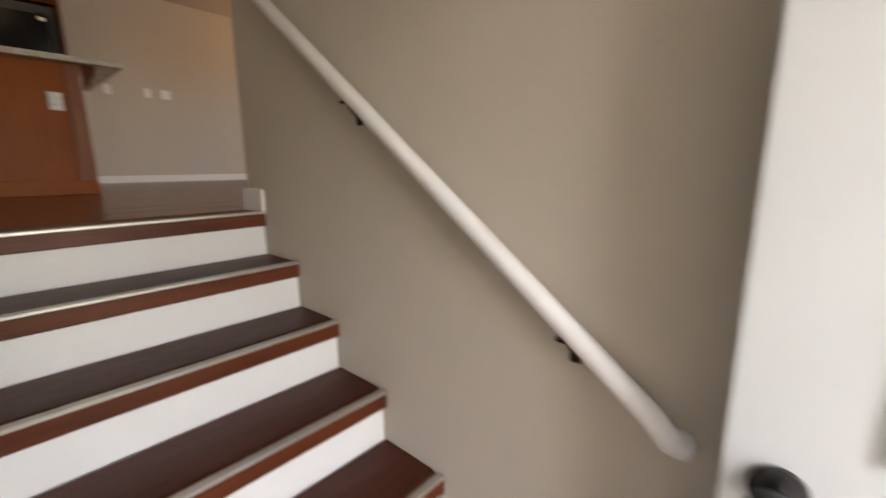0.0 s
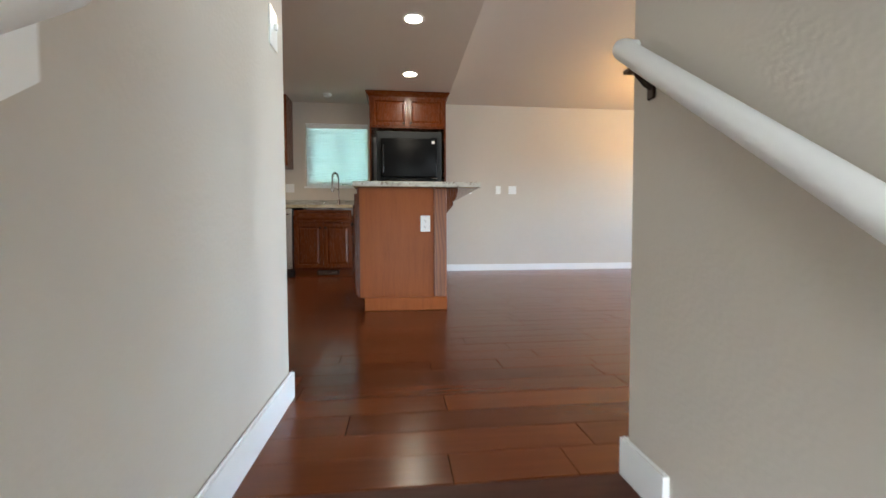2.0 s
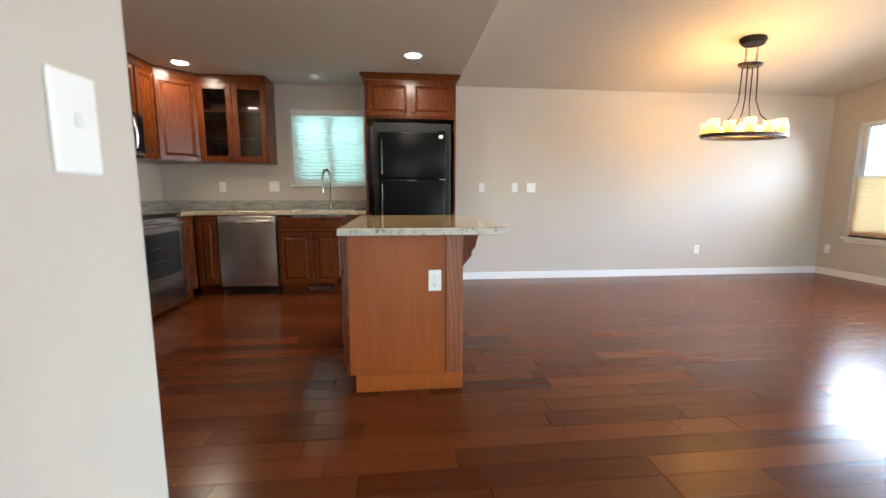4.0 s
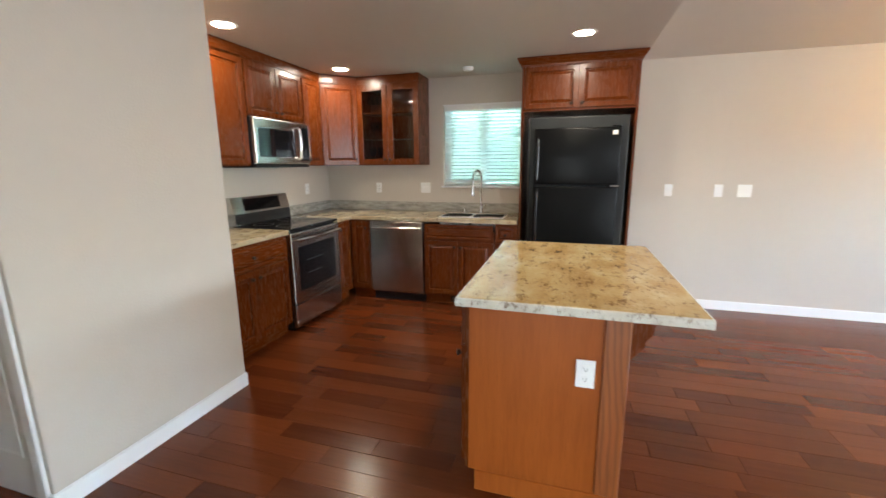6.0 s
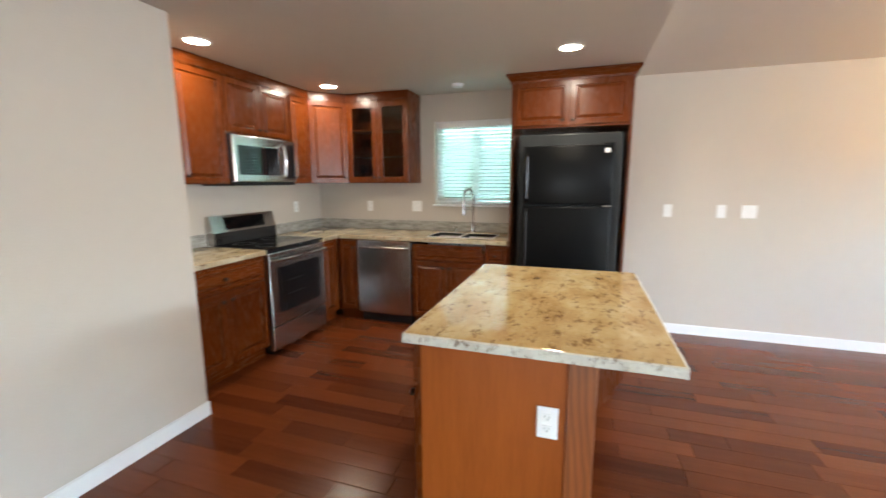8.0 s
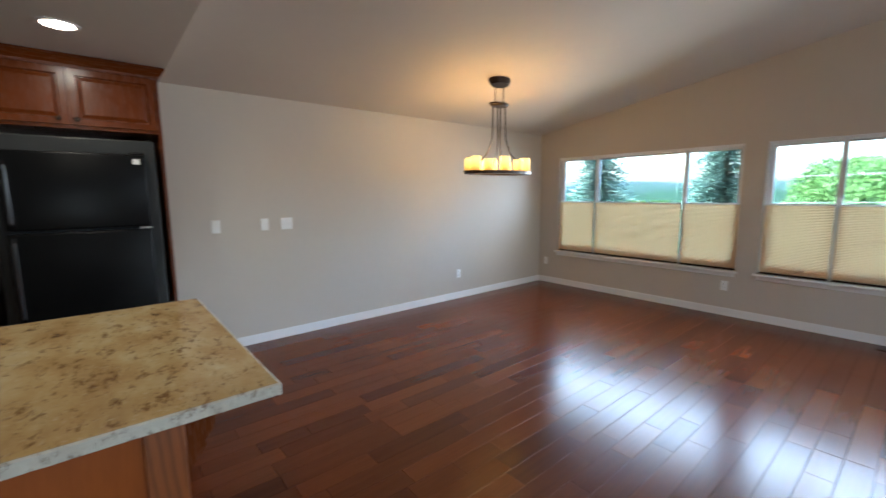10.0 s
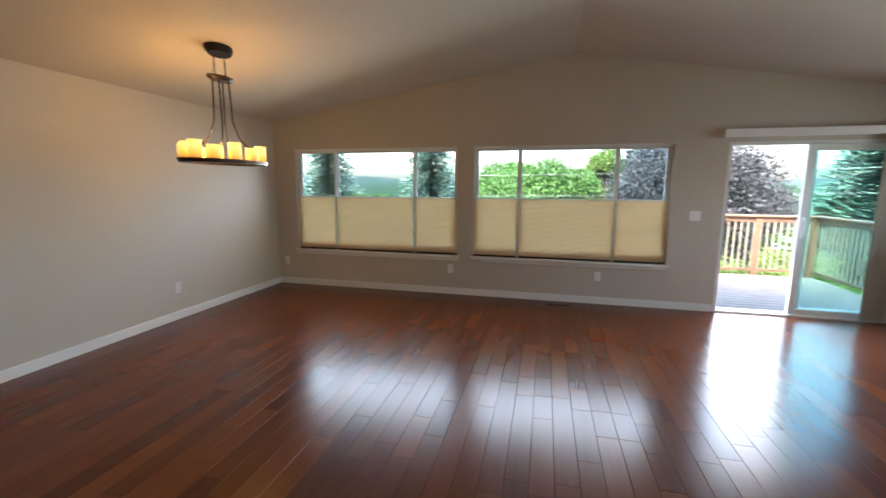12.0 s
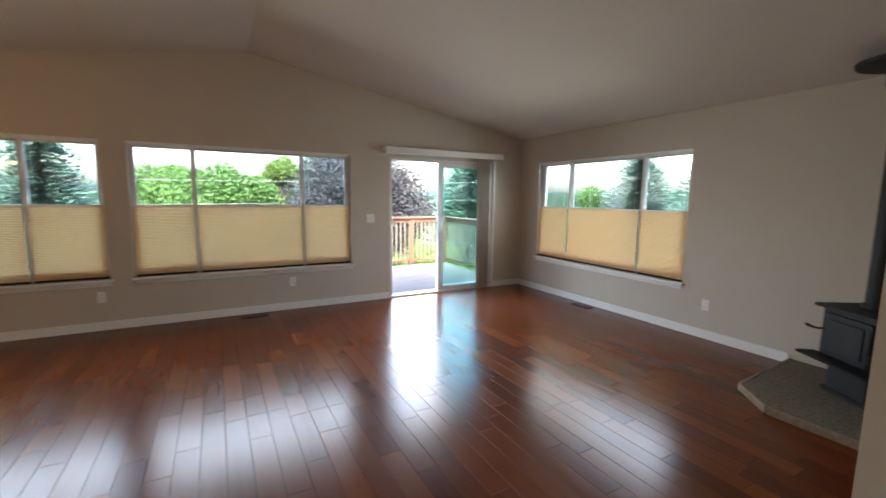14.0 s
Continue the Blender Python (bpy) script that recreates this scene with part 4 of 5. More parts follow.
for i in range(3):
    w = (X1 - X0 - 0.02) / 3
    a = X0 + 0.01 + i * w
    d = panel_door(isl, 0.0, 0.12, w - 0.006, 0.56, M_CHERRY, 0.055, (w - 0.04, 0.63))
    d.location = (a, Y0 - 0.019, 0)
    d = panel_door(isl, 0.0, 0.69, w - 0.006, 0.16, M_CHERRY_X, 0.03, (w / 2, 0.77), "drawer")
    d.location = (a, Y0 - 0.019, 0)
for cx in (X1 - 0.055, X0 + 0.02):
    prof = [(0, 0), (0.165, 0), (0.165, -0.035), (0.15, -0.05), (0.148, -0.075), (0.135, -0.10), (0.108, -0.12), (0.095, -0.135), (0.098, -0.15), (0.088, -0.17), (0.06, -0.19), (0.03, -0.215), (0.0, -0.24)]
    part("corbel", prism(bmesh.new(), [(Y1 + 0.004 + a * 0.5, 0.889 + b * 0.75) for a, b in prof], cx, cx + 0.06, 'x'), M_CHERRY, isl, "scrolled cherry corbel")
it = thing("island_worktop", pose(-4.3175, 0.517, 0.89), "polished golden granite slab with a chiselled pale edge", "countertop")
part("slab", a_box(-0.6565, 0.6565, -0.449, 0.449, 0, 0.04, bevel=0.004, seg=2), M_GRANITE, it)
rough_edge = random.Random(17)
for sx, sy, L in ((0, -1, 1.325), (0, 1, 1.325), (-1, 0, 0.898), (1, 0, 0.898)):
    n_ = int(L / 0.03)
    bm = bmesh.new()
    cols = []
    for k in range(n_ + 1):
        d = 0.006 + rough_edge.uniform(-0.0016, 0.0016)
        cols.append([bm.verts.new((-L / 2 + L * k / n_, y, z)) for y, z in ((0, 0.0015), (-d, 0.004), (-d - rough_edge.uniform(-0.001, 0.001), 0.02), (-d, 0.035), (0, 0.0385))])
    for a, b in zip(cols, cols[1:]):
        for k in range(5):
            bm.faces.new((a[k], b[k], b[(k + 1) % 5], a[(k + 1) % 5]))
    bm.faces.new(cols[0])
    bm.faces.new(cols[-1][::-1])
    e = part("edge", bm, M_GRANITE_EDGE, it, "rough chiselled pale granite edge")
    e.matrix_local = pose(sx * 0.6565, sy * 0.449, 0, 0, 0, {(0, -1): 0, (0, 1): 180, (-1, 0): -90, (1, 0): 90}[(sx, sy)])


# ---- plates, lamps and registers ----
def outlet(m, label="white duplex outlet on the wall", group="wall outlets"):
    o = thing("outlet", m, label, "outlet", group)
    p = part("plate", a_box(-0.036, 0.036, -0.006, 0.0, -0.059, 0.059, bevel=0.003, seg=2), M_PLASTIC, o)
    for z in (0.022, -0.022):
        s = part("socket", a_box(-0.017, 0.017, -0.009, -0.006, z - 0.014, z + 0.014, bevel=0.002), M_PLASTIC, o)
        for x in (-0.007, 0.006):
            part("slot", a_box(x - 0.001, x + 0.001, -0.0098, -0.0091, z - 0.002, z + 0.008), M_SLOT, s)
        part("slot", a_box(-0.002, 0.003, -0.0098, -0.0091, z - 0.009, z - 0.005), M_SLOT, s)
    return o


def switch(m, gangs=1, label="white light switch on the wall"):
    o = thing("light_switch", m, label, "switch", "light switches")
    w = 0.036 + 0.023 * (gangs - 1)
    part("plate", a_box(-w, w, -0.006, 0.0, -0.059, 0.059, bevel=0.003, seg=2), M_PLASTIC, o)
    for g in range(gangs):
        x = (g - (gangs - 1) / 2) * 0.046
        part("toggle", a_box(x - 0.005, x + 0.005, -0.017, -0.006, -0.004, 0.014, bevel=0.002), M_PLASTIC, o)
    return o


N_, E_, W_, S_ = 0, -90, 90, 180   # walls that the plates sit on
outlet(pose(-6.58, YN, 0.36))
outlet(pose(-4.01, YN, 0.36))
outlet(pose(-2.074, YN, 0.36))
switch(pose(-1.02, YN, 1.16), 2)
outlet(pose(XW, 4.436, 0.355, 0, 0, 90))
switch(pose(XW, 1.421, 1.187, 0, 0, 90))
switch(pose(XW, 1.855, 1.187, 0, 0, 90))
switch(pose(XW, 2.07, 1.187, 0, 0, 90), 2)
outlet(pose(XE, 3.17, 0.36, 0, 0, -90))
outlet(pose(XW, -1.715, 1.185, 0, 0, 90))
outlet(pose(-3.74, -6.08, 0.36, 0, 0, 180), "white duplex outlet on the bedroom wall")
switch(pose(XW, -1.12, 1.19, 0, 0, 90), 2)
outlet(pose(-6.25, YS, 1.19, 0, 0, 180))
switch(pose(-2.06, YL, 1.19, 0, 0, 180))
outlet(pose(X1 + 0.006 + ix, 0.575, 0.633, 0, 0, 90), "white duplex outlet on the island end panel", "island outlet")

first = None
for x, y in ((-5.55, 0.527), (-4.314, 0.523), (-4.60, -1.81), (-6.01, -1.75)):
    if first is None:
        first = thing("recessed_light", pose(x, y, ZC), "lit round recessed ceiling light with white trim", "ceiling light", "recessed lights")
        part("trim_ring", lathe(bmesh.new(), [(0.066, 0.0), (0.07, -0.006), (0.092, -0.004), (0.094, 0.0)], seg=32), M_PLASTIC, first, smooth=True)
        part("lens", lathe(bmesh.new(), [(0, -0.003), (0.066, -0.002)], seg=32), M_CAN, first, "glowing warm lens")
    else:
        copy_thing(first, pose(x, y, ZC))
d_ = thing("smoke_detector", pose(-6.34, -0.53, ZC), "small white round ceiling detector", "detector")
part("base", lathe(bmesh.new(), [(0.055, 0.0), (0.055, -0.012), (0.045, -0.03), (0, -0.032)], seg=28), M_PLASTIC, d_, smooth=True)


def floor_vent(x, y, rz):
    v = thing("floor_register", pose(x, y, 0.0005, 0, 0, rz), "brown metal floor register set in the planks", "vent", "floor registers")
    part("frame", a_box(-0.15, 0.15, -0.055, 0.055, 0.0, 0.006, bevel=0.002), M_BRONZE, v)
    for i in range(18):
        part("slat", a_box(-0.13 + i * 0.0148, -0.124 + i * 0.0148, -0.04, 0.04, 0.0065, 0.0085), M_SLOT, v)


floor_vent(1.45, 4.70, 90)
floor_vent(-2.55, 6.13, 0)

# ---- windows ----
def ring(bm, w, h, t, y0, y1, x=0.0, z=0.0):
    box(bm, x, x + w, y0, y1, z, z + t)
    box(bm, x, x + w, y0, y1, z + h - t, z + h)
    box(bm, x, x + t, y0, y1, z + t, z + h - t)
    box(bm, x + w - t, x + w, y0, y1, z + t, z + h - t)
    return bm


def living_window(name, m, w):
    """A three-light window; local x runs along the wall and y points outdoors."""
    h = HEAD - SILL
    win = thing(name, m, "three-part white window with top-down shades", "window", kind="structure")
    fr_ = ring(bmesh.new(), w, h, 0.03, 0.075, T - 0.01)
    box(fr_, 0.03, w - 0.03, 0.077, T - 0.012, 0.03, 0.085)
    part("window_frame", fr_, M_VINYL, win)
    cuts = [0.03, 0.25 * w, 0.745 * w, w - 0.03]
    for i, (a, b) in enumerate(zip(cuts, cuts[1:])):
        y = 0.10 if i == 1 else 0.085
        s = part("sash", ring(bmesh.new(), b - a, h - 0.115, 0.026, y, y + 0.03, a, 0.085), M_ALU if i == 1 else M_VINYL, win)
        g = part("pane", a_box(a + 0.026, b - 0.026, y + 0.013, y + 0.017, 0.111, h - 0.056), M_GLASS, s, "clear glass")
        g.visible_shadow = False
    for c in cuts[1:3]:
        part("mullion", a_box(c - 0.018, c + 0.018, 0.062, 0.084, 0.03, h - 0.03), M_VINYL, win)
    part("window_sill", a_box(-0.03, w + 0.03, -0.05, 0.07, -0.028, 0.0, bevel=0.006, seg=2), M_TRIM, win)
    part("apron", a_box(-0.01, w + 0.01, -0.014, 0.0, -0.075, -0.029, bevel=0.003), M_TRIM, win)
    part("head_trim", a_box(0.0, w, 0.0, 0.07, h - 0.012, h - 0.001), M_TRIM, win)
    # shades hung from cords, lowered from the top
    zt = 1.335 - SILL
    for a, b in ((0.012, 0.25 * w - 0.018), (0.25 * w + 0.018, 0.745 * w - 0.018), (0.745 * w + 0.018, w - 0.012)):
        sh = thing("cellular_shade", m @ pose(a, 0.04, 0.002), "tan honeycomb shade lowered to half the window height", "window shade", "cellular shades")
        L = b - a
        n = 46
        bm = bmesh.new()
        for side in (-1, 1):
            rows = []
            for k in range(2 * n + 1):
                z = 0.02 + (zt - 0.035) * k / (2 * n)
                yy = side * (0.010 if k % 2 else 0.005)
                rows.append((bm.verts.new((0.002, yy, z)), bm.verts.new((L - 0.002, yy, z))))
            for p, q in zip(rows, rows[1:]):
                bm.faces.new((p[0], p[1], q[1], q[0]))
        part("cloth", bm, M_SHADE, sh)
        part("top_rail", a_box(0, L, -0.014, 0.014, zt - 0.015, zt + 0.004, bevel=0.003), M_PLASTIC, sh, "white top rail")
        part("bottom_rail", a_box(0, L, -0.014, 0.014, 0.0, 0.02, bevel=0.003), M_BRONZE, sh, "brown bottom rail")
        part("head_rail", a_box(0, L, -0.016, 0.016, h - 0.04, h - 0.014, bevel=0.003), M_TRIM, sh)
        for cx in (0.06, L - 0.06):
            part("cord", tube(bmesh.new(), [(cx, 0, zt), (cx, 0, h - 0.04)], 0.0008, 4), M_TRIM, sh)
    return win


living_window("window_1", pose(WINS[0][0], YN, SILL), WINS[0][1] - WINS[0][0])
living_window("window_2", pose(WINS[1][0], YN, SILL), WINS[1][1] - WINS[1][0])
living_window("window_3", pose(XE, EWIN[1], SILL, 0, 0, -90), EWIN[1] - EWIN[0])

# kitchen window with a slatted blind
kw, kh = KW[1] - KW[0], KW[3] - KW[2]
m = pose(XW, KW[0], KW[2], 0, 0, 90)
win = thing("window_4", m, "white sliding kitchen window behind a blind", "window", kind="structure")
part("window_frame", ring(bmesh.new(), kw, kh, 0.035, 0.08, T - 0.01), M_VINYL, win)
part("sash", ring(bmesh.new(), kw / 2, kh - 0.07, 0.03, 0.09, 0.12, 0.035, 0.035), M_VINYL, win)
for a, b in ((0.035, kw / 2), (kw / 2, kw - 0.035)):
    g = part("pane", a_box(a, b, 0.124, 0.128, 0.035, kh - 0.035), M_GLASS_KITCHEN, win, "clear glass")
part("mullion", a_box(kw / 2 - 0.02, kw / 2 + 0.02, 0.075, 0.123, 0.035, kh - 0.035), M_VINYL, win)
part("window_sill", a_box(-0.02, kw + 0.015, -0.035, 0.075, -0.022, 0.0, bevel=0.005), M_TRIM, win)
part("head_trim", a_box(0, kw, 0.0, 0.07, kh - 0.012, kh - 0.001), M_TRIM, win)
bl = thing("slatted_blind", m @ pose(0, 0.035, 0), "white horizontal slatted blind, slats half open", "window blind")
part("head_rail", a_box(0.008, kw - 0.008, -0.025, 0.025, kh - 0.065, kh - 0.014, bevel=0.003), M_SLATS, bl)
part("bottom_rail", a_box(0.008, kw - 0.008, -0.02, 0.02, 0.012, 0.03, bevel=0.003), M_SLATS, bl)
sm = None
for i in range(21):
    z = 0.055 + i * (kh - 0.13) / 20
    if sm is None:
        sm = mesh_of("slat", a_box(0.01, kw - 0.01, -0.024, 0.024, -0.0013, 0.0013), M_SLATS)
    s = new("slat", sm)
    s.parent = bl
    s.matrix_local = pose(0, 0, z, -38, 0, 0)
for cx in (0.12, kw - 0.12):
    part("ladder_cord", tube(bmesh.new(), [(cx, -0.026, 0.02), (cx, -0.026, kh - 0.05)], 0.001, 4), M_SLATS, bl)

# sliding door, left half open
sw_, sh_ = SLIDE[1] - SLIDE[0], HEAD
sl = thing("sliding_door", pose(SLIDE[0], YN, 0), "white vinyl sliding glass door, slid open", "sliding door", kind="structure")
bm = bmesh.new()
box(bm, 0, 0.035, 0.01, T, 0, sh_); box(bm, sw_ - 0.035, sw_, 0.01, T, 0, sh_)
box(bm, 0.035, sw_ - 0.035, 0.01, T, sh_ - 0.035, sh_); box(bm, 0.035, sw_ - 0.035, 0.005, T, -0.02, 0.018)
part("door_frame", bm, M_VINYL, sl)
part("track", a_box(0.035, sw_ - 0.035, 0.07, 0.08, 0.018, 0.03), M_ALU, sl)
for y, x0, x1, nm in ((0.10, sw_ / 2 - 0.02, sw_ - 0.036, "fixed_panel"), (0.04, sw_ / 2 - 0.085, sw_ - 0.06, "sliding_panel")):
    p = part(nm, ring(bmesh.new(), x1 - x0, sh_ - 0.06, 0.065, y, y + 0.04, x0, 0.02), M_VINYL, sl)
    g = part("pane", a_box(x0 + 0.065, x1 - 0.065, y + 0.018, y + 0.022, 0.085, sh_ - 0.105), M_GLASS_TINT, p, "slightly green glass")
    g.visible_shadow = False
    if nm == "sliding_panel":
        part("handle", tube(bmesh.new(), [(x0 + 0.03, y, 0.93), (x0 + 0.03, y - 0.035, 0.95), (x0 + 0.03, y - 0.04, 1.05), (x0 + 0.03, y - 0.035, 1.14), (x0 + 0.03, y, 1.16)], 0.01), M_PLASTIC, p, "white pull handle", True)
va = thing("blind_valance", pose(-0.83, YN, 2.055), "cream valance box over the sliding door", "valance")
part("board", a_box(0.0, 1.98, -0.115, -0.1, 0, 0.09, bevel=0.003), M_TRIM, va)
part("top", a_box(0.0, 1.98, -0.1, -0.001, 0.075, 0.089), M_TRIM, va)
for x in (0.0, 1.968):
    part("return", a_box(x, x + 0.012, -0.1, -0.001, 0.0, 0.075), M_TRIM, va)
part("track", a_box(0.03, 1.95, -0.07, -0.035, 0.03, 0.06), M_ALU, va)
M_VANE = speckled("fabric_vane", (0.6, 0.53, 0.45), (0.68, 0.61, 0.53), 60, 0.8, 0.1)
vb = thing("vertical_blind", pose(0.72, YN - 0.052, 0.03), "beige vertical blind vanes stacked to one side", "window blind")
for i in range(13):
    v = part("vane", a_box(-0.045, 0.045, -0.0008, 0.0008, 0, 2.03), M_VANE, vb)
    v.matrix_local = pose(0.018 * i, 0.0, 0, 0, 0, 42 + 6 * math.sin(i * 1.7))
cas = thing("door_casing", pose(SLIDE[1], YN, 0), "narrow white door casing", "trim", kind="structure")
part("board", a_box(0.004, 0.045, -0.014, 0, 0, HEAD + 0.04, bevel=0.003), M_TRIM, cas)

# ---- chandelier ----
CX, CY, CZ = -5.45, 3.86, 1.672
ztop = vault(CX)
ch = thing("chandelier", pose(CX, CY, CZ), "oval bronze chandelier with a ring of glowing candle shades", "chandelier")
RA, RB = 0.185, 0.39


def oval(bm, r0, r1, z0, z1, seg=48):
    rings = []
    for dr, z in ((r0, z0), (r1, z0), (r1, z1), (r0, z1)):
        rings.append([bm.verts.new(((RA + dr) * math.cos(a), (RB + dr) * math.sin(a), z)) for a in (2 * math.pi * k / seg for k in range(seg))])
    for a, b in zip(rings, rings[1:] + rings[:1]):
        for k in range(seg):
            bm.faces.new((a[k], a[(k + 1) % seg], b[(k + 1) % seg], b[k]))
    return bm


part("ring", oval(oval(bmesh.new(), -0.05, 0.05, 0.0, 0.018), -0.03, 0.06, 0.018, 0.03), M_BRONZE, ch, "dark bronze oval ring")
NC = 12
for k in range(NC):
    a = 2 * math.pi * (k + 0.5) / NC
    h = 0.135 if k % 2 else 0.105
    p = Vector((RA * math.cos(a), RB * math.sin(a), 0.031))
    part("bulb", lathe(bmesh.new(), [(0, 0.03), (0.012, 0.035), (0.016, 0.05), (0.010, 0.066), (0, 0.07)], p, 10), M_BULB, ch, "glowing bulb inside the shade", True)
    cd = part("candle_shade", lathe(bmesh.new(), [(0.0, 0.001), (0.047, 0.001), (0.05, 0.03), (0.049, h * 0.7), (0.050, h), (0.046, h + 0.003), (0.042, h - 0.01), (0.040, 0.02), (0.0, 0.015)], p, 18), M_CANDLE, ch, "amber glass candle, lit from inside", True)
zp = ztop - CZ
sl_ = math.degrees(math.atan((ZR - ZE) / (XR - XW)))
def oval_plate(z, ra, rb, t):
    bm = bmesh.new()
    lathe(bm, [(0, -t), (0.8, -t), (1.0, -t * 0.4), (1.0, 0), (0, 0)], seg=32)
    bmesh.ops.transform(bm, matrix=Matrix.Translation((0, 0, z)) @ Matrix.Diagonal((ra, rb, 1, 1)), verts=bm.verts)
    return bm
cp = part("canopy", oval_plate(0, 0.085, 0.135, 0.06), M_BRONZE, ch, "oval bronze ceiling plate", True)
cp.matrix_local = pose(0, 0, zp + 0.002, 0, -sl_, 0)
part("hanger_plate", oval_plate(zp - 0.235, 0.075, 0.125, 0.03), M_BRONZE, ch, smooth=True)
for sy in (-0.06, 0.06):
    for k in range(4):
        lk = bmesh.new()
        z = zp - 0.075 - k * 0.04
        pts = [(0.009 * math.cos(a) * (k % 2), sy + 0.009 * math.cos(a) * (1 - k % 2), z - 0.018 + 0.02 * math.sin(a)) for a in (2 * math.pi * j / 10 for j in range(11))]
        part("chain_link", tube(lk, pts, 0.0025, 6, False), M_BRONZE, ch, smooth=True)
for sx, sy in ((-1, -1), (-1, 1), (1, -1), (1, 1)):
    top = Vector((0.03 * sx, 0.055 * sy, zp - 0.25))
    mid = Vector((0.04 * sx, 0.06 * sy, 0.36))
    low = Vector((RA * 0.72 * sx, RB * 0.62 * sy, 0.03))
    pts = [top, top.lerp(mid, 0.5), mid, Vector((0.065 * sx, 0.1 * sy, 0.22)), Vector((0.115 * sx, 0.19 * sy, 0.11)), low]
    part("rod", tube(bmesh.new(), pts, 0.006, 8), M_BRONZE, ch, "slender curved bronze rod", True)

# ---- wood stove on its hearth ----
he = thing("hearth_pad", pose(0.98, 1.7, 0), "raised pebble-stone hearth pad with a tan tile edge", "hearth")
HP = [(XE - 0.003, YS2 + 0.003), (0.39, YS2 + 0.003), (0.38, 2.05), (0.62, 2.335), (XE - 0.003, 2.39)]
loc = [(x - 0.98, y - 1.7) for x, y in HP]
part("slab", prism(bmesh.new(), [(x * 0.985, y * 0.985) for x, y in loc], 0.0, 0.05), M_STONE, he)
for (a, b) in ((loc[1], loc[2]), (loc[2], loc[3]), (loc[3], loc[4])):
    va_, vb_ = Vector(a), Vector(b)
    L = (vb_ - va_).length
    tilt = math.degrees(math.atan2(vb_.y - va_.y, vb_.x - va_.x))
    e = part("edge_tile", a_box(0.002, L - 0.002, -0.006, 0.016, 0, 0.053, bevel=0.003), M_HEARTH_EDGE, he)
    e.matrix_local = pose(va_.x, va_.y, 0, 0, 0, tilt)
ws = thing("wood_stove", pose(1.095, 2.078, 0.05, 0, 0, -120.7), "black cast-iron wood stove with a closed door", "stove")
SW = 0.5
part("top_plate", a_box(-0.02, SW + 0.02, -0.02, 0.47, 0.63, 0.652, bevel=0.005), M_IRON, ws)
part("firebox", a_box(0.02, SW - 0.02, 0.02, 0.45, 0.26, 0.63, bevel=0.008), M_IRON, ws)
part("ash_lip", prism(bmesh.new(), [(0.02, 0.25), (-0.12, 0.262), (-0.125, 0.28), (0.02, 0.275)], -0.015, SW + 0.015, 'x'), M_IRON, ws)
part("pedestal", a_box(0.07, SW - 0.12, 0.05, 0.40, 0.0, 0.26, bevel=0.01), M_IRON, ws)
part("pedestal_foot", a_box(0.05, SW - 0.10, 0.03, 0.43, 0.0, 0.03, bevel=0.006), M_IRON, ws)
d = part("fire_door", a_box(0.08, SW - 0.08, -0.012, 0.02, 0.29, 0.6, bevel=0.008, seg=2), M_IRON, ws)
part("door_panel", a_box(0.12, SW - 0.12, -0.02, -0.012, 0.33, 0.56, bevel=0.005), M_IRON, d)
for z in (0.33, 0.53):
    part("hinge", cyl(bmesh.new(), (SW - 0.07, -0.01, z), 0.012, 0.06, seg=12), M_IRON, d)
part("handle", tube(bmesh.new(), [(0.07, 0.0, 0.47), (0.05, -0.05, 0.47), (0.02, -0.065, 0.475), (-0.01, -0.068, 0.48)], [0.008, 0.008, 0.011, 0.012]), M_IRON, d, smooth=True)
part("air_knob", tube(bmesh.new(), [(0.3, 0.0, 0.235), (0.3, -0.06, 0.235)], 0.01), M_IRON, ws, smooth=True)
PXX, PYY = 1.23, 1.79
sp = thing("stove_pipe", pose(PXX, PYY, 0.702), "black stove pipe rising to the ceiling", "stove pipe")
zc = vault(PXX)
part("pipe", cyl(bmesh.new(), (0, 0, 0), 0.078, zc - 0.702, seg=28), M_IRON, sp, smooth=True)
part("collar", lathe(bmesh.new(), [(0.079, 0.0), (0.095, 0.0), (0.095, 0.03), (0.079, 0.032)], (0, 0, 0), 28), M_IRON, sp, smooth=True)
part("ceiling_support", lathe(bmesh.new(), [(0.08, -0.22), (0.125, -0.22), (0.125, -0.10), (0.29, -0.085), (0.295, -0.06), (0.12, -0.04), (0.12, 0.0)], (0, 0, zc - 0.702), 32), M_IRON, sp, "round black ceiling support")


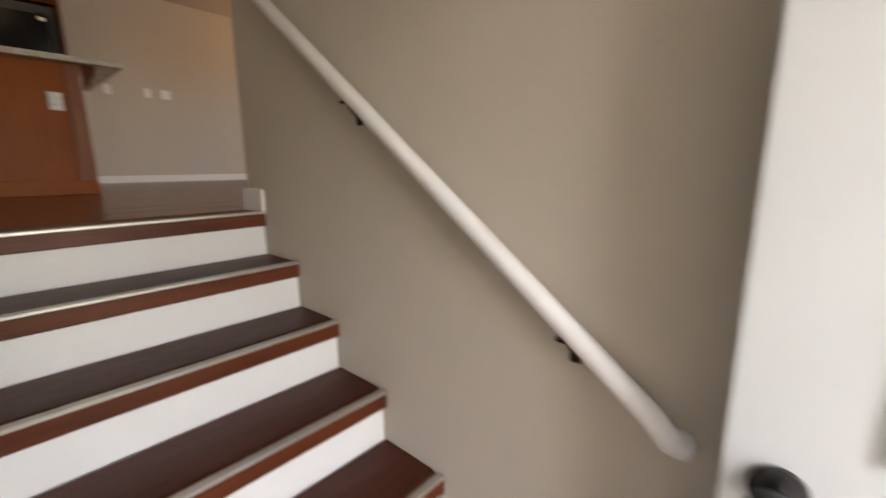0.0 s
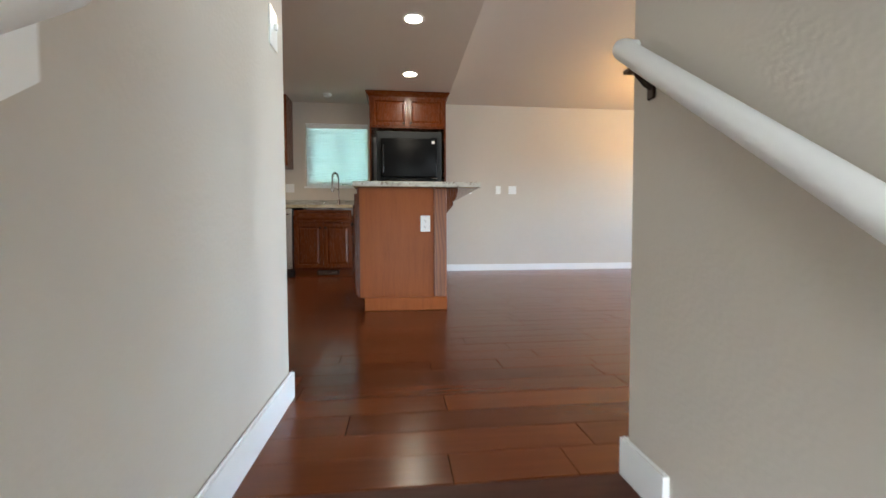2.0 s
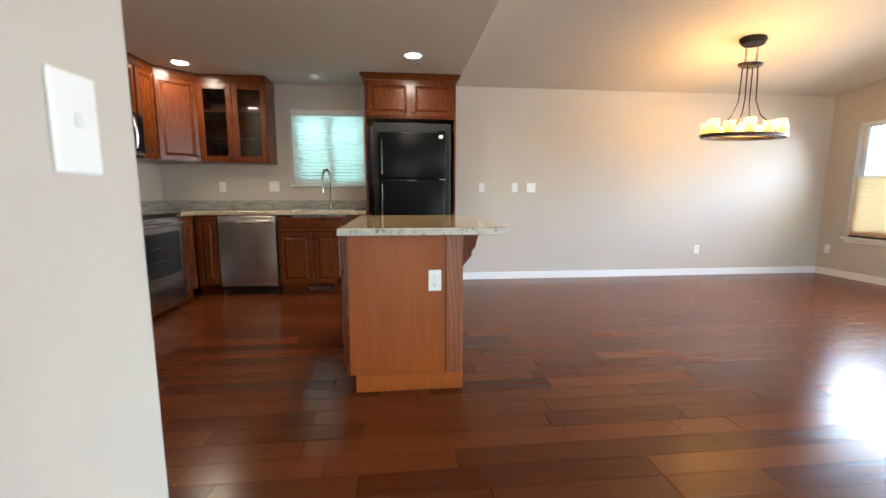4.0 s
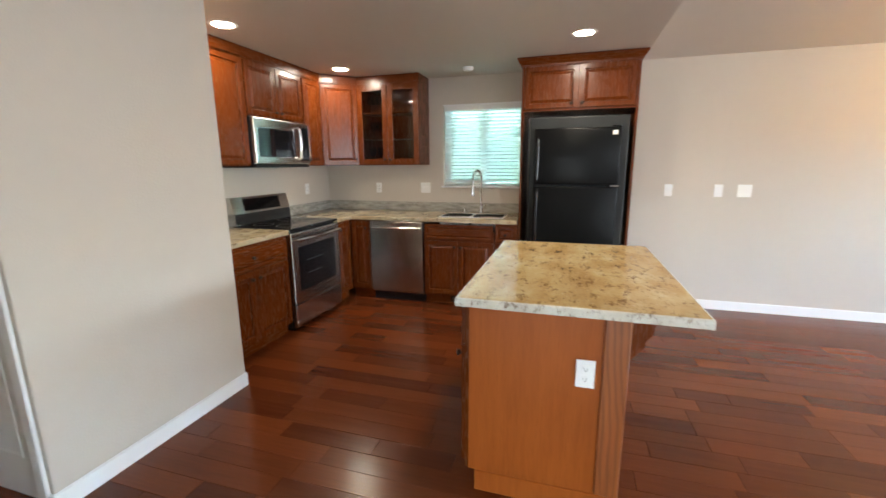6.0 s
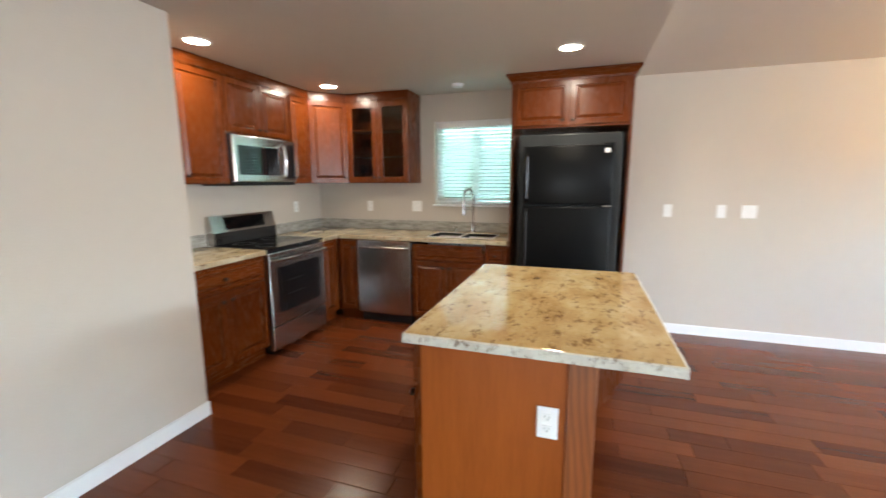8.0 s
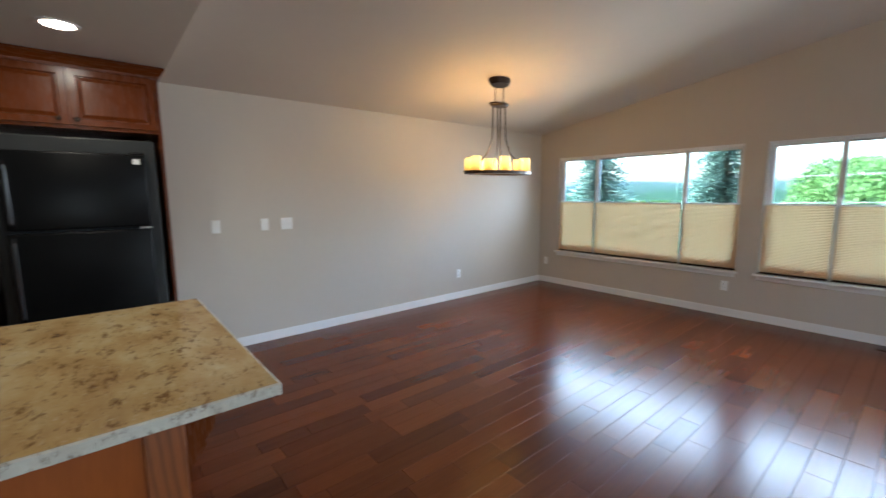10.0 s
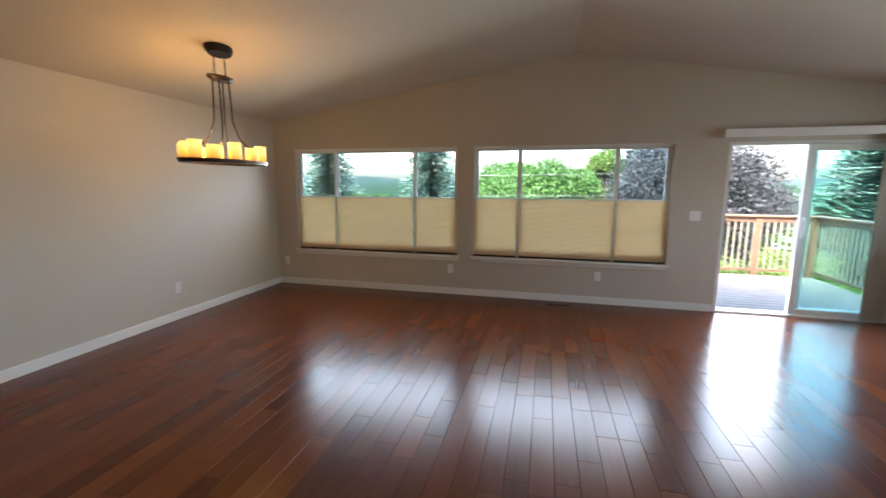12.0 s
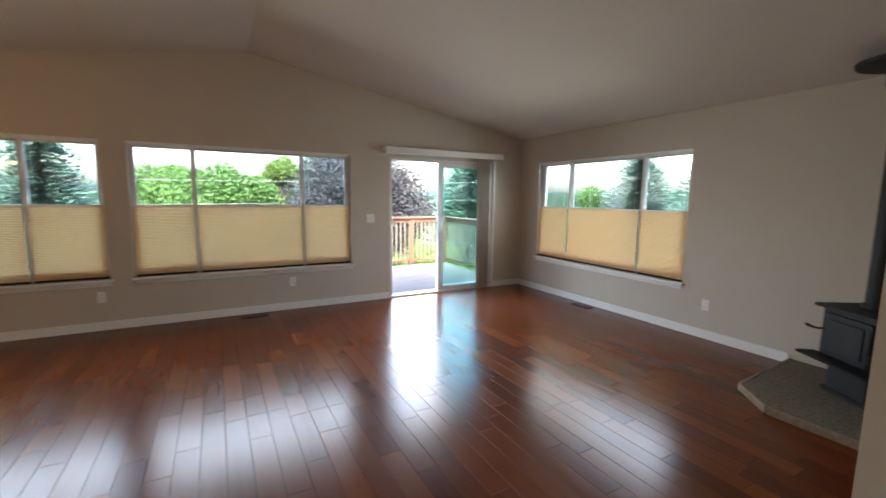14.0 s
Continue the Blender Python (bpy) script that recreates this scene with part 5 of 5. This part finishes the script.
# ---- handrails ----
def handrail(name, y_rail, y_wall, xb, zb, xt, zt, brackets, label):
    r = thing(name, pose(xb, y_wall, zb), label, "handrail")
    dx, dz = xt - xb, zt - zb
    dy = y_rail - y_wall
    s = 1 if dy > 0 else -1
    pts = [(0.005, s * 0.004, -0.02), (0.005, dy * 0.6, -0.015), (-0.01, dy * 0.92, -0.004), (-0.04, dy, 0.03), (dx * 0.3, dy, dz * 0.3), (dx * 0.6, dy, dz * 0.6), (dx + 0.03, dy, dz - 0.022), (dx, dy * 0.92, dz), (dx - 0.012, dy * 0.6, dz + 0.004), (dx - 0.012, s * 0.004, dz + 0.004)]
    part("rail", tube(bmesh.new(), pts, 0.0225, 18), M_TRIM, r, "white painted round rail", True)
    for bx in brackets:
        f = (bx - xb) / dx
        lx, lz = dx * f, dz * f
        b = part("bracket", tube(bmesh.new(), [(lx, s * 0.004, lz - 0.062), (lx, dy * 0.4, lz - 0.055), (lx, dy * 0.85, lz - 0.036), (lx, dy, lz - 0.022)], 0.0055, 8), M_BRONZE, r, "dark bronze rail bracket", True)
        part("rosette", a_box(lx - 0.012, lx + 0.012, *sorted((0.0, s * 0.008)), lz - 0.085, lz - 0.04, bevel=0.003), M_BRONZE, b)
        part("saddle", a_box(lx - 0.022, lx + 0.022, dy - 0.012, dy + 0.012, lz - 0.028, lz - 0.0205), M_BRONZE, b)
    return r


handrail("stair_handrail", 0.863, YR, 0.06, -0.29, -1.60, 0.968, (-1.55, -0.82, -0.14), "white round handrail on dark bronze wall brackets")
lb = thing("rail_board", pose(0.1, YL, 0), "sloping painted backing board on the stair wall", "trim")
part("board", prism(bmesh.new(), [(-1.27, 0.715), (-1.27, 0.86), (0.0, 0.86 - 1.27 * 0.755), (0.0, 0.715 - 1.27 * 0.755)], 0.001, 0.04, 'y'), M_TRIM, lb)
handrail("stair_handrail", 0.088, 0.042, 0.06, -0.125, -1.14, 0.795, (), "white handrail on a sloping backing board")

# ---- doors ----
fdoor = thing("front_door", pose(1.025, 0.80, LAND + 0.012, 0, 0, 180), "white front door standing open against the stair wall", "door")
part("leaf", a_box(0.0, 0.892, 0.0, 0.044, 0, 2.02, bevel=0.002), M_FRONT, fdoor)
for z0, z1 in ((0.25, 0.85), (1.05, 1.85)):
    for x0 in (0.12, 0.47):
        bm = a_box(x0, x0 + 0.28, 0.044, 0.05, z0, z1, bevel=0.005)
        part("panel", bm, M_FRONT, fdoor)
kb = lathe(bmesh.new(), [(0, 0), (0.032, 0), (0.032, 0.008), (0.014, 0.014), (0.013, 0.03), (0.026, 0.042), (0.029, 0.055), (0.024, 0.068), (0, 0.072)], seg=24)
bmesh.ops.transform(kb, matrix=pose(0.83, 0.044, 0.975, -90, 0, 0), verts=kb.verts)
part("knob", kb, M_BLACK, fdoor, "black round door knob", True)
for z in (0.2, 1.0, 1.8):
    part("hinge", cyl(bmesh.new(), (-0.004, 0.046, z), 0.007, 0.09, seg=10), M_BRONZE, fdoor)

pw = PD[1] - PD[0]
pd = thing("pantry_door", pose(XD - 0.02, PD[0] + 0.012, 0.008, 0, 0, 90), "white two-panel closet door, closed, with a bronze lever", "door")
W_D = pw - 0.024
bm = a_box(0, W_D, 0.0, 0.035, 0, 2.03)
leaf = part("leaf", bm, M_DOOR, pd)
for z0, z1 in ((0.2, 0.9), (1.06, 1.9)):
    bm = a_box(0.1, W_D - 0.1, -0.004, 0.0, z0, z1)
    f = min(bm.faces, key=lambda q: q.calc_center_median().y)
    bmesh.ops.inset_region(bm, faces=[f], thickness=0.012, depth=0.0)
    bmesh.ops.inset_region(bm, faces=[f], thickness=0.015, depth=-0.0035)
    part("panel", bm, M_DOOR, pd)
rz = lathe(bmesh.new(), [(0, 0), (0.03, 0), (0.03, 0.008), (0.012, 0.012), (0.011, 0.04), (0, 0.04)], seg=20)
bmesh.ops.transform(rz, matrix=pose(W_D - 0.06, 0.0, 0.975, 90, 0, 0), verts=rz.verts)
lv = part("lever_rose", rz, M_BRONZE, pd, "dark bronze lever handle", True)
part("lever", tube(bmesh.new(), [(W_D - 0.06, -0.04, 0.975), (W_D - 0.09, -0.045, 0.977), (W_D - 0.13, -0.045, 0.972), (W_D - 0.165, -0.043, 0.978)], [0.009, 0.009, 0.007, 0.008]), M_BRONZE, lv, smooth=True)
for z in (0.36, 1.07, 1.78):
    part("hinge", a_box(-0.01, 0.012, -0.012, -0.001, z, z + 0.09, bevel=0.002), M_BRONZE, pd, "dark bronze hinge")


def casing(name, m, w, h, label):
    c = thing(name, m, label, "trim", kind="structure")
    part("side", a_box(-0.062, -0.004, -0.016, 0, 0, h + 0.06, bevel=0.004), M_TRIM, c)
    part("side", a_box(w + 0.004, w + 0.062, -0.016, 0, 0, h + 0.06, bevel=0.004), M_TRIM, c)
    part("head", a_box(-0.004, w + 0.004, -0.016, 0, h + 0.004, h + 0.06, bevel=0.004), M_TRIM, c)
    part("jamb", a_box(-0.004, 0.008, 0.0, 0.1, 0, h), M_TRIM, c)
    part("jamb", a_box(w - 0.008, w + 0.004, 0.0, 0.1, 0, h), M_TRIM, c)
    part("jamb", a_box(0.008, w - 0.008, 0.0, 0.1, h - 0.01, h + 0.003), M_TRIM, c)


casing("door_casing", pose(XD, PD[0], 0, 0, 0, 90), pw, 2.045, "white closet door casing")
casing("door_casing", pose(BO[1], -2.75, 0, 0, 0, 180), BO[1] - BO[0], 2.045, "white bedroom door casing")

# ---- outdoors ----
GZ = -2.9
structure("ground", a_box(-600, 600, -600, 900, GZ - 0.5, GZ), M_GRASS, "green lawn and fields round the house", "ground")
dk = thing("deck", pose(0.2, YN + T, -0.14), "weathered grey timber deck outside the sliding door", "deck")
DX0, DX1, DY1 = -1.9, 1.95, 9.45
for i in range(21):
    y = 0.01 + i * 0.142
    part("deck_board", a_box(DX0 - 0.2, DX1 - 0.2, y, y + 0.136, 0.0, 0.035, bevel=0.004), M_DECK, dk)
part("joist", a_box(DX0 - 0.18, DX1 - 0.22, 0.0, 2.98, -0.22, -0.001), M_CEDAR, dk)
for x in (DX0, DX1 - 0.1):
    part("support_post", a_box(x - 0.2, x - 0.1, 2.85, 2.95, GZ + 0.14, -0.22), M_CEDAR, dk)
M_BALUSTER = wood("weathered_baluster_wood", (0.09, 0.08, 0.065), (0.15, 0.135, 0.11), 'z', 0.75, 0.0)
rl = thing("deck_railing", pose(0, DY1, -0.105), "cedar deck railing with slim pale wooden balusters", "railing")
part("cap", a_box(DX0, DX1 + 0.07, -0.07, 0.07, 1.075, 1.113, bevel=0.006), M_CEDAR, rl)
part("top_rail", a_box(DX0, DX1, -0.02, 0.02, 0.985, 1.074), M_CEDAR, rl)
part("bottom_rail", a_box(DX0, DX1, -0.02, 0.02, 0.08, 0.12), M_CEDAR, rl)
for x in (DX0, -0.45, 0.98, DX1 - 0.09):
    part("post", a_box(x, x + 0.09, -0.045, 0.045, -0.03, 1.074), M_CEDAR, rl)
bal = mesh_of("baluster", a_box(-0.013, 0.013, -0.013, 0.013, 0.12, 0.985, bevel=0.003), M_BALUSTER)
x = DX0 + 0.15
while x < DX1 - 0.12:
    b = new("baluster", bal)
    b.parent = rl
    b.location = (x, 0, 0)
    x += 0.105
rl2 = thing("deck_railing", pose(DX1, 0, -0.105), "cedar deck side railing with slim pale wooden balusters", "railing")
part("cap", a_box(-0.07, 0.07, YN + 0.3, DY1 - 0.07, 1.075, 1.113, bevel=0.006), M_CEDAR, rl2)
part("top_rail", a_box(-0.02, 0.02, YN + 0.3, DY1 - 0.045, 0.985, 1.074), M_CEDAR, rl2)
part("bottom_rail", a_box(-0.02, 0.02, YN + 0.3, DY1 - 0.045, 0.08, 0.12), M_CEDAR, rl2)
y = YN + 0.4
while y < DY1 - 0.1:
    b = new("baluster", bal)
    b.parent = rl2
    b.location = (0, y, 0)
    y += 0.105

rnd = random.Random(7)


def leaf_cloud(c, r, n, size, rng):
    """Corners of n small leaf sprays scattered in a ball round c."""
    g = np.random.default_rng(rng.randrange(10 ** 6))
    unit = lambda v: v / np.maximum(1e-6, np.linalg.norm(v, axis=1, keepdims=True))
    p = np.array(c) + unit(g.normal(size=(n, 3))) * g.random((n, 1)) ** 0.45 * np.array(r)
    s = size * g.uniform(0.6, 1.4, (n, 1))
    a = unit(g.normal(size=(n, 3)))
    b = unit(np.cross(a, g.normal(size=(n, 3))))
    return np.stack([p + a * s, p + b * s * 0.55, p - a * s, p - b * s * 0.55], axis=1)


def leaf_part(name, clouds, mat, parent):
    v = np.concatenate(clouds).reshape(-1, 3)
    me = bpy.data.meshes.new(name)
    me.from_pydata(v.tolist(), [], np.arange(len(v)).reshape(-1, 4).tolist())
    me.materials.append(mat)
    ob = new(name, me)
    ob.parent = parent
    return ob


def broad_tree(x, y, top, radius, mat, label, seed, leaf=0.16, n=7000, squash=0.9):
    rng = random.Random(seed)
    t = thing("tree", pose(x, y, GZ), label, "tree")
    H = top - GZ
    bm = bmesh.new()
    tube(bm, [(0, 0, 0), (0.05, 0.03, H * 0.25), (-0.05, 0.0, H * 0.5), (0, 0, H * 0.85)], [0.28, 0.2, 0.14, 0.04], 10)
    clumps = []
    for k in range(34):
        a = rng.uniform(0, 2 * math.pi)
        u = rng.uniform(-0.9, 1.0)
        rr = radius * math.sqrt(max(0.05, 1 - u * u)) * rng.uniform(0.45, 0.8)
        c = Vector((rr * math.cos(a), rr * math.sin(a), H - radius * squash * 1.25 + u * radius * squash))
        clumps.append((c, radius * rng.uniform(0.3, 0.48)))
        s = Vector((0, 0, H * rng.uniform(0.3, 0.55)))
        tube(bm, [s, s.lerp(c, 0.5) + Vector((0, 0, 0.2)), c], [0.07, 0.045, 0.015], 6)
    part("trunk", bm, M_BARK, t, smooth=True)
    leaf_part("crown", [leaf_cloud(c, (r, r, r * 0.8), n // len(clumps), leaf, rng) for c, r in clumps], mat, t)
    return t


def conifer(x, y, top, spread, mat, label, seed, dens=1.0):
    rng = random.Random(seed)
    t = thing("conifer_tree", pose(x, y, GZ), label, "tree")
    H = top - GZ
    part("trunk", tube(bmesh.new(), [(0, 0, 0), (0, 0, H * 0.5), (0, 0, H)], [0.3, 0.18, 0.02], 8), M_BARK, t, smooth=True)
    bm = bmesh.new()
    levels = int(H * 3.0)
    for i in range(levels):
        z = H * (0.12 + 0.88 * i / levels)
        L = spread * (1 - (z / H) ** 1.3) * rng.uniform(0.75, 1.1) + 0.12
        for k in range(int(24 * dens)):
            a = rng.uniform(0, 2 * math.pi)
            d = Vector((math.cos(a), math.sin(a), 0))
            s = Vector((-d.y, d.x, 0))
            l = L * rng.uniform(0.55, 1.15)
            zj = rng.uniform(-0.35, 0.35)
            m = 6
            for j in range(m):
                f = (j + 0.5) / m
                p = d * (l * f) + Vector((0, 0, z + zj - 0.45 * l * f * f + 0.1 * l * f))
                w = 0.35 * l * (1 - f) * 0.6 + 0.12
                for sg in (-1, 1):
                    tip = p + s * sg * w * rng.uniform(0.6, 1.2) + d * 0.12 - Vector((0, 0, 0.12 * w + rng.uniform(0, 0.12)))
                    bm.faces.new([bm.verts.new(p), bm.verts.new(p + d * l / m * 1.2), bm.verts.new(tip)])
    part("crown", bm, mat, t)
    return t


M_MAPLE = foliage("bright_green_leaves", (0.032, 0.078, 0.017), (0.048, 0.102, 0.025), (0.068, 0.128, 0.035))
M_LIME = foliage("yellow_green_leaves", (0.045, 0.082, 0.017), (0.065, 0.105, 0.023), (0.085, 0.13, 0.034))
M_DEEP = foliage("shaded_green_leaves", (0.03, 0.07, 0.022), (0.045, 0.095, 0.03), (0.065, 0.125, 0.04))
M_COPPER = foliage("dark_grey_purple_leaves", (0.017, 0.019, 0.024), (0.027, 0.030, 0.037), (0.045, 0.049, 0.057))
# needle colours lightened to carry the haze between house and firs
M_FIR = foliage("hazed_blue_green_needles", (0.055, 0.098, 0.082), (0.07, 0.12, 0.10), (0.09, 0.145, 0.12))
# distance haze is mixed into these colours: bluer and paler farther out
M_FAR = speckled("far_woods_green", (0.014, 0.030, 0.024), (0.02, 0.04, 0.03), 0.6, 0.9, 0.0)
M_FAR_HAZED = speckled("far_woods_hazed", (0.022, 0.040, 0.040), (0.028, 0.047, 0.047), 0.5, 0.9, 0.0)
M_FAR_HAZIEST = speckled("far_woods_haziest", (0.035, 0.054, 0.064), (0.04, 0.06, 0.07), 0.4, 0.9, 0.0)
for m_ in (M_FAR, M_FAR_HAZED, M_FAR_HAZIEST):
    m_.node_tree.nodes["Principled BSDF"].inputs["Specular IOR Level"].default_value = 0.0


def polar(deg, dist):
    return -2.9 + dist * math.sin(radians(deg)), 0.7 + dist * math.cos(radians(deg))


broad_tree(*polar(1.0, 21), 2.85, 2.7, M_MAPLE, "round bright green maple beyond the house", 1, 0.085, 62000)
broad_tree(*polar(-4.8, 26), 3.0, 2.3, M_MAPLE, "soft green broadleaf tree in the garden", 2, 0.09, 40000)
broad_tree(*polar(7.4, 23), 3.6, 1.45, M_LIME, "tall yellow-green tree beyond the house", 3, 0.08, 42000, 1.7)
broad_tree(*polar(17.0, 17.5), 3.75, 3.0, M_COPPER, "dark grey-purple tree beside the deck", 4, 0.06, 80000, 1.05)
conifer(*polar(-29, 38), 9.5, 3.6, M_FIR, "tall fir beyond the windows", 5, 1.4)
conifer(*polar(-15.3, 34), 8.6, 3.6, M_FIR, "tall fir beyond the windows", 6, 1.4)
conifer(*polar(12.5, 36), 10.0, 3.8, M_FIR, "dark fir behind the purple tree", 8, 1.4)
conifer(*polar(32.5, 30), 7.5, 4.0, M_FIR, "broad fir beyond the deck", 9, 1.8)
conifer(*polar(54, 38), 8.0, 4.0, M_FIR, "fir seen through the side window", 10, 1.4)
conifer(*polar(62, 34), 7.5, 3.6, M_FIR, "fir seen through the side window", 11, 1.4)
broad_tree(*polar(49, 40), 2.4, 3.0, M_MAPLE, "green tree seen through the side window", 12, 0.11, 24000)
broad_tree(-15.5, -1.2, 3.6, 3.4, M_DEEP, "green tree outside the kitchen window", 13, 0.11, 30000)
broad_tree(-14.5, 3.0, 3.4, 2.6, M_DEEP, "pale green tree outside the kitchen window", 14, 0.11, 16000)
for i, (x, y, r) in enumerate(((0.6, 11.2, 1.0), (1.7, 11.0, 1.1), (2.9, 11.6, 1.2))):
    rng = random.Random(40 + i)
    b = thing("shrub", pose(x, y, GZ), "yellow-green garden shrub below the deck", "shrub", "shrubs by the deck")
    bm = bmesh.new()
    for k in range(7):
        tube(bm, [(0, 0, 0), (rng.uniform(-0.3, 0.3), rng.uniform(-0.3, 0.3), 1.3), (rng.uniform(-0.8, 0.8), rng.uniform(-0.6, 0.6), 2.6)], [0.03, 0.02, 0.008], 5)
    part("stems", bm, M_BARK, b)
    leaf_part("leaves", [leaf_cloud((rng.uniform(-0.8, 0.8), rng.uniform(-0.6, 0.6), rng.uniform(1.2, 2.9)), (0.4, 0.4, 0.35), 400, 0.04, rng) for k in range(14)], M_LIME, b)
rng = random.Random(21)
# the farther a strip, the more haze its colour carries
for d, hb, nm in ((70, -1.0, M_FAR), (120, 0.6, M_FAR), (240, 4.0, M_FAR), (330, 5.5, M_FAR_HAZED), (450, 9.0, M_FAR_HAZIEST)):
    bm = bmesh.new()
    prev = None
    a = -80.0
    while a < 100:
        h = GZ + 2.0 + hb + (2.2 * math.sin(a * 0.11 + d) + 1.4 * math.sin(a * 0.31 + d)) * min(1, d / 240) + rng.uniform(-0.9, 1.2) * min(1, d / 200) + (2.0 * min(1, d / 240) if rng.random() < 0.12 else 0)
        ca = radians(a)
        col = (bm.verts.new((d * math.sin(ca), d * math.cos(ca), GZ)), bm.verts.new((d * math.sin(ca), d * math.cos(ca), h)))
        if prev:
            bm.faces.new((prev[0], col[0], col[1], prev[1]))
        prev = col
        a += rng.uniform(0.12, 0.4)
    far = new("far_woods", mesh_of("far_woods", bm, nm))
    tagged(far, "wooded ridge on the horizon, haze mixed into its blue-green colour", "woods", kind="stuff")
M_WIRE = material("overhead_wire", (0.2, 0.2, 0.2), 0.6)
for z0, z1, yy in ((1.9, 3.3, 17.0), (1.1, 2.2, 17.4)):
    w = thing("overhead_cable", pose(0, yy, 0), "pale overhead utility cable", "cable", "overhead cables")
    part("wire", tube(bmesh.new(), [(-6 + 5 * k, 0.8 * k, z0 + (z1 - z0) * k / 7 - 0.25 * math.sin(math.pi * k / 7)) for k in range(8)], 0.007, 5), M_WIRE, w)

# ---- floor planks ----
PWD, PTH = 0.127, 0.015
LENS = (0.3, 0.42, 0.55, 0.7, 0.9, 1.2)
floor_ob = bpy.data.objects["floor"]
plank_meshes = {}


def plank_bm(bm, x, y, w, l, z=0.0, tx=0.0):
    """One plank: a top with eased edges and its four sides."""
    e = 0.0014
    o = [(0, 0), (w, 0), (w, l), (0, l)]
    i = [(e, e), (w - e, e), (w - e, l - e), (e, l - e)]
    lo = [bm.verts.new((x + a, y + b, z - PTH)) for a, b in o]
    mi = [bm.verts.new((x + a, y + b, z - 0.002 + tx * a)) for a, b in o]
    hi = [bm.verts.new((x + a, y + b, z + tx * a)) for a, b in i]
    for k in range(4):
        n = (k + 1) % 4
        bm.faces.new((lo[k], lo[n], mi[n], mi[k]))
        bm.faces.new((mi[k], mi[n], hi[n], hi[k]))
    bm.faces.new(hi)


def plank_mesh(w, l):
    key = (round(w, 4), round(l, 3))
    if key not in plank_meshes:
        bm = bmesh.new()
        plank_bm(bm, 0, 0, w, l)
        plank_meshes[key] = mesh_of("floor_plank", bm, M_PLANK)
    return plank_meshes[key]


rng = random.Random(3)
rest = bmesh.new()
count = 0
x = XW
while x < XE - 0.001:
    w = min(PWD, XE - x)
    g = 0.0006
    xm = x + w / 2
    # runs of floor under this row of planks
    if xm < XP:
        runs = [(YS, YN)]
    elif xm < XD - 0.11:
        runs = [(YP, YN)]
    elif xm < XLW:
        runs = [(-2.80, YN)]
    elif xm < NOSE - 0.16:
        runs = [(YL, YN)] if xm < XRW else [(YL, YR), (YS2, YN)]
    else:
        runs = [(YS2, YN)]
    for y0, y1 in runs:
        y = y0 - rng.uniform(0, 0.4)
        while y < y1 - 0.001:
            l = rng.choice(LENS)
            a, b = max(y, y0), min(y + l, y1)
            if y1 - b < 0.12:
                b = y1
            near = -4.2 < xm < -1.5 and 1.4 < (a + b) / 2 < 4.3
            z = rng.uniform(-0.0008, 0.0)
            if near and count < 300:
                ob = new("floor_plank", plank_mesh(w - g, round(b - a - g, 3)))
                ob.parent = floor_ob
                ob.matrix_local = pose(x, a, z, rng.uniform(-0.03, 0.03), rng.uniform(-0.1, 0.1), 0)
                count += 1
            else:
                plank_bm(rest, x, a, w - g, b - a - g, z, rng.uniform(-0.0015, 0.0015))
            y = y + l if b < y1 else y1
    x += PWD
ro = part("floor_planks", rest, M_PLANK_REST, floor_ob, "dark reddish hand-scraped floor planks")
ro["kind"] = "stuff"
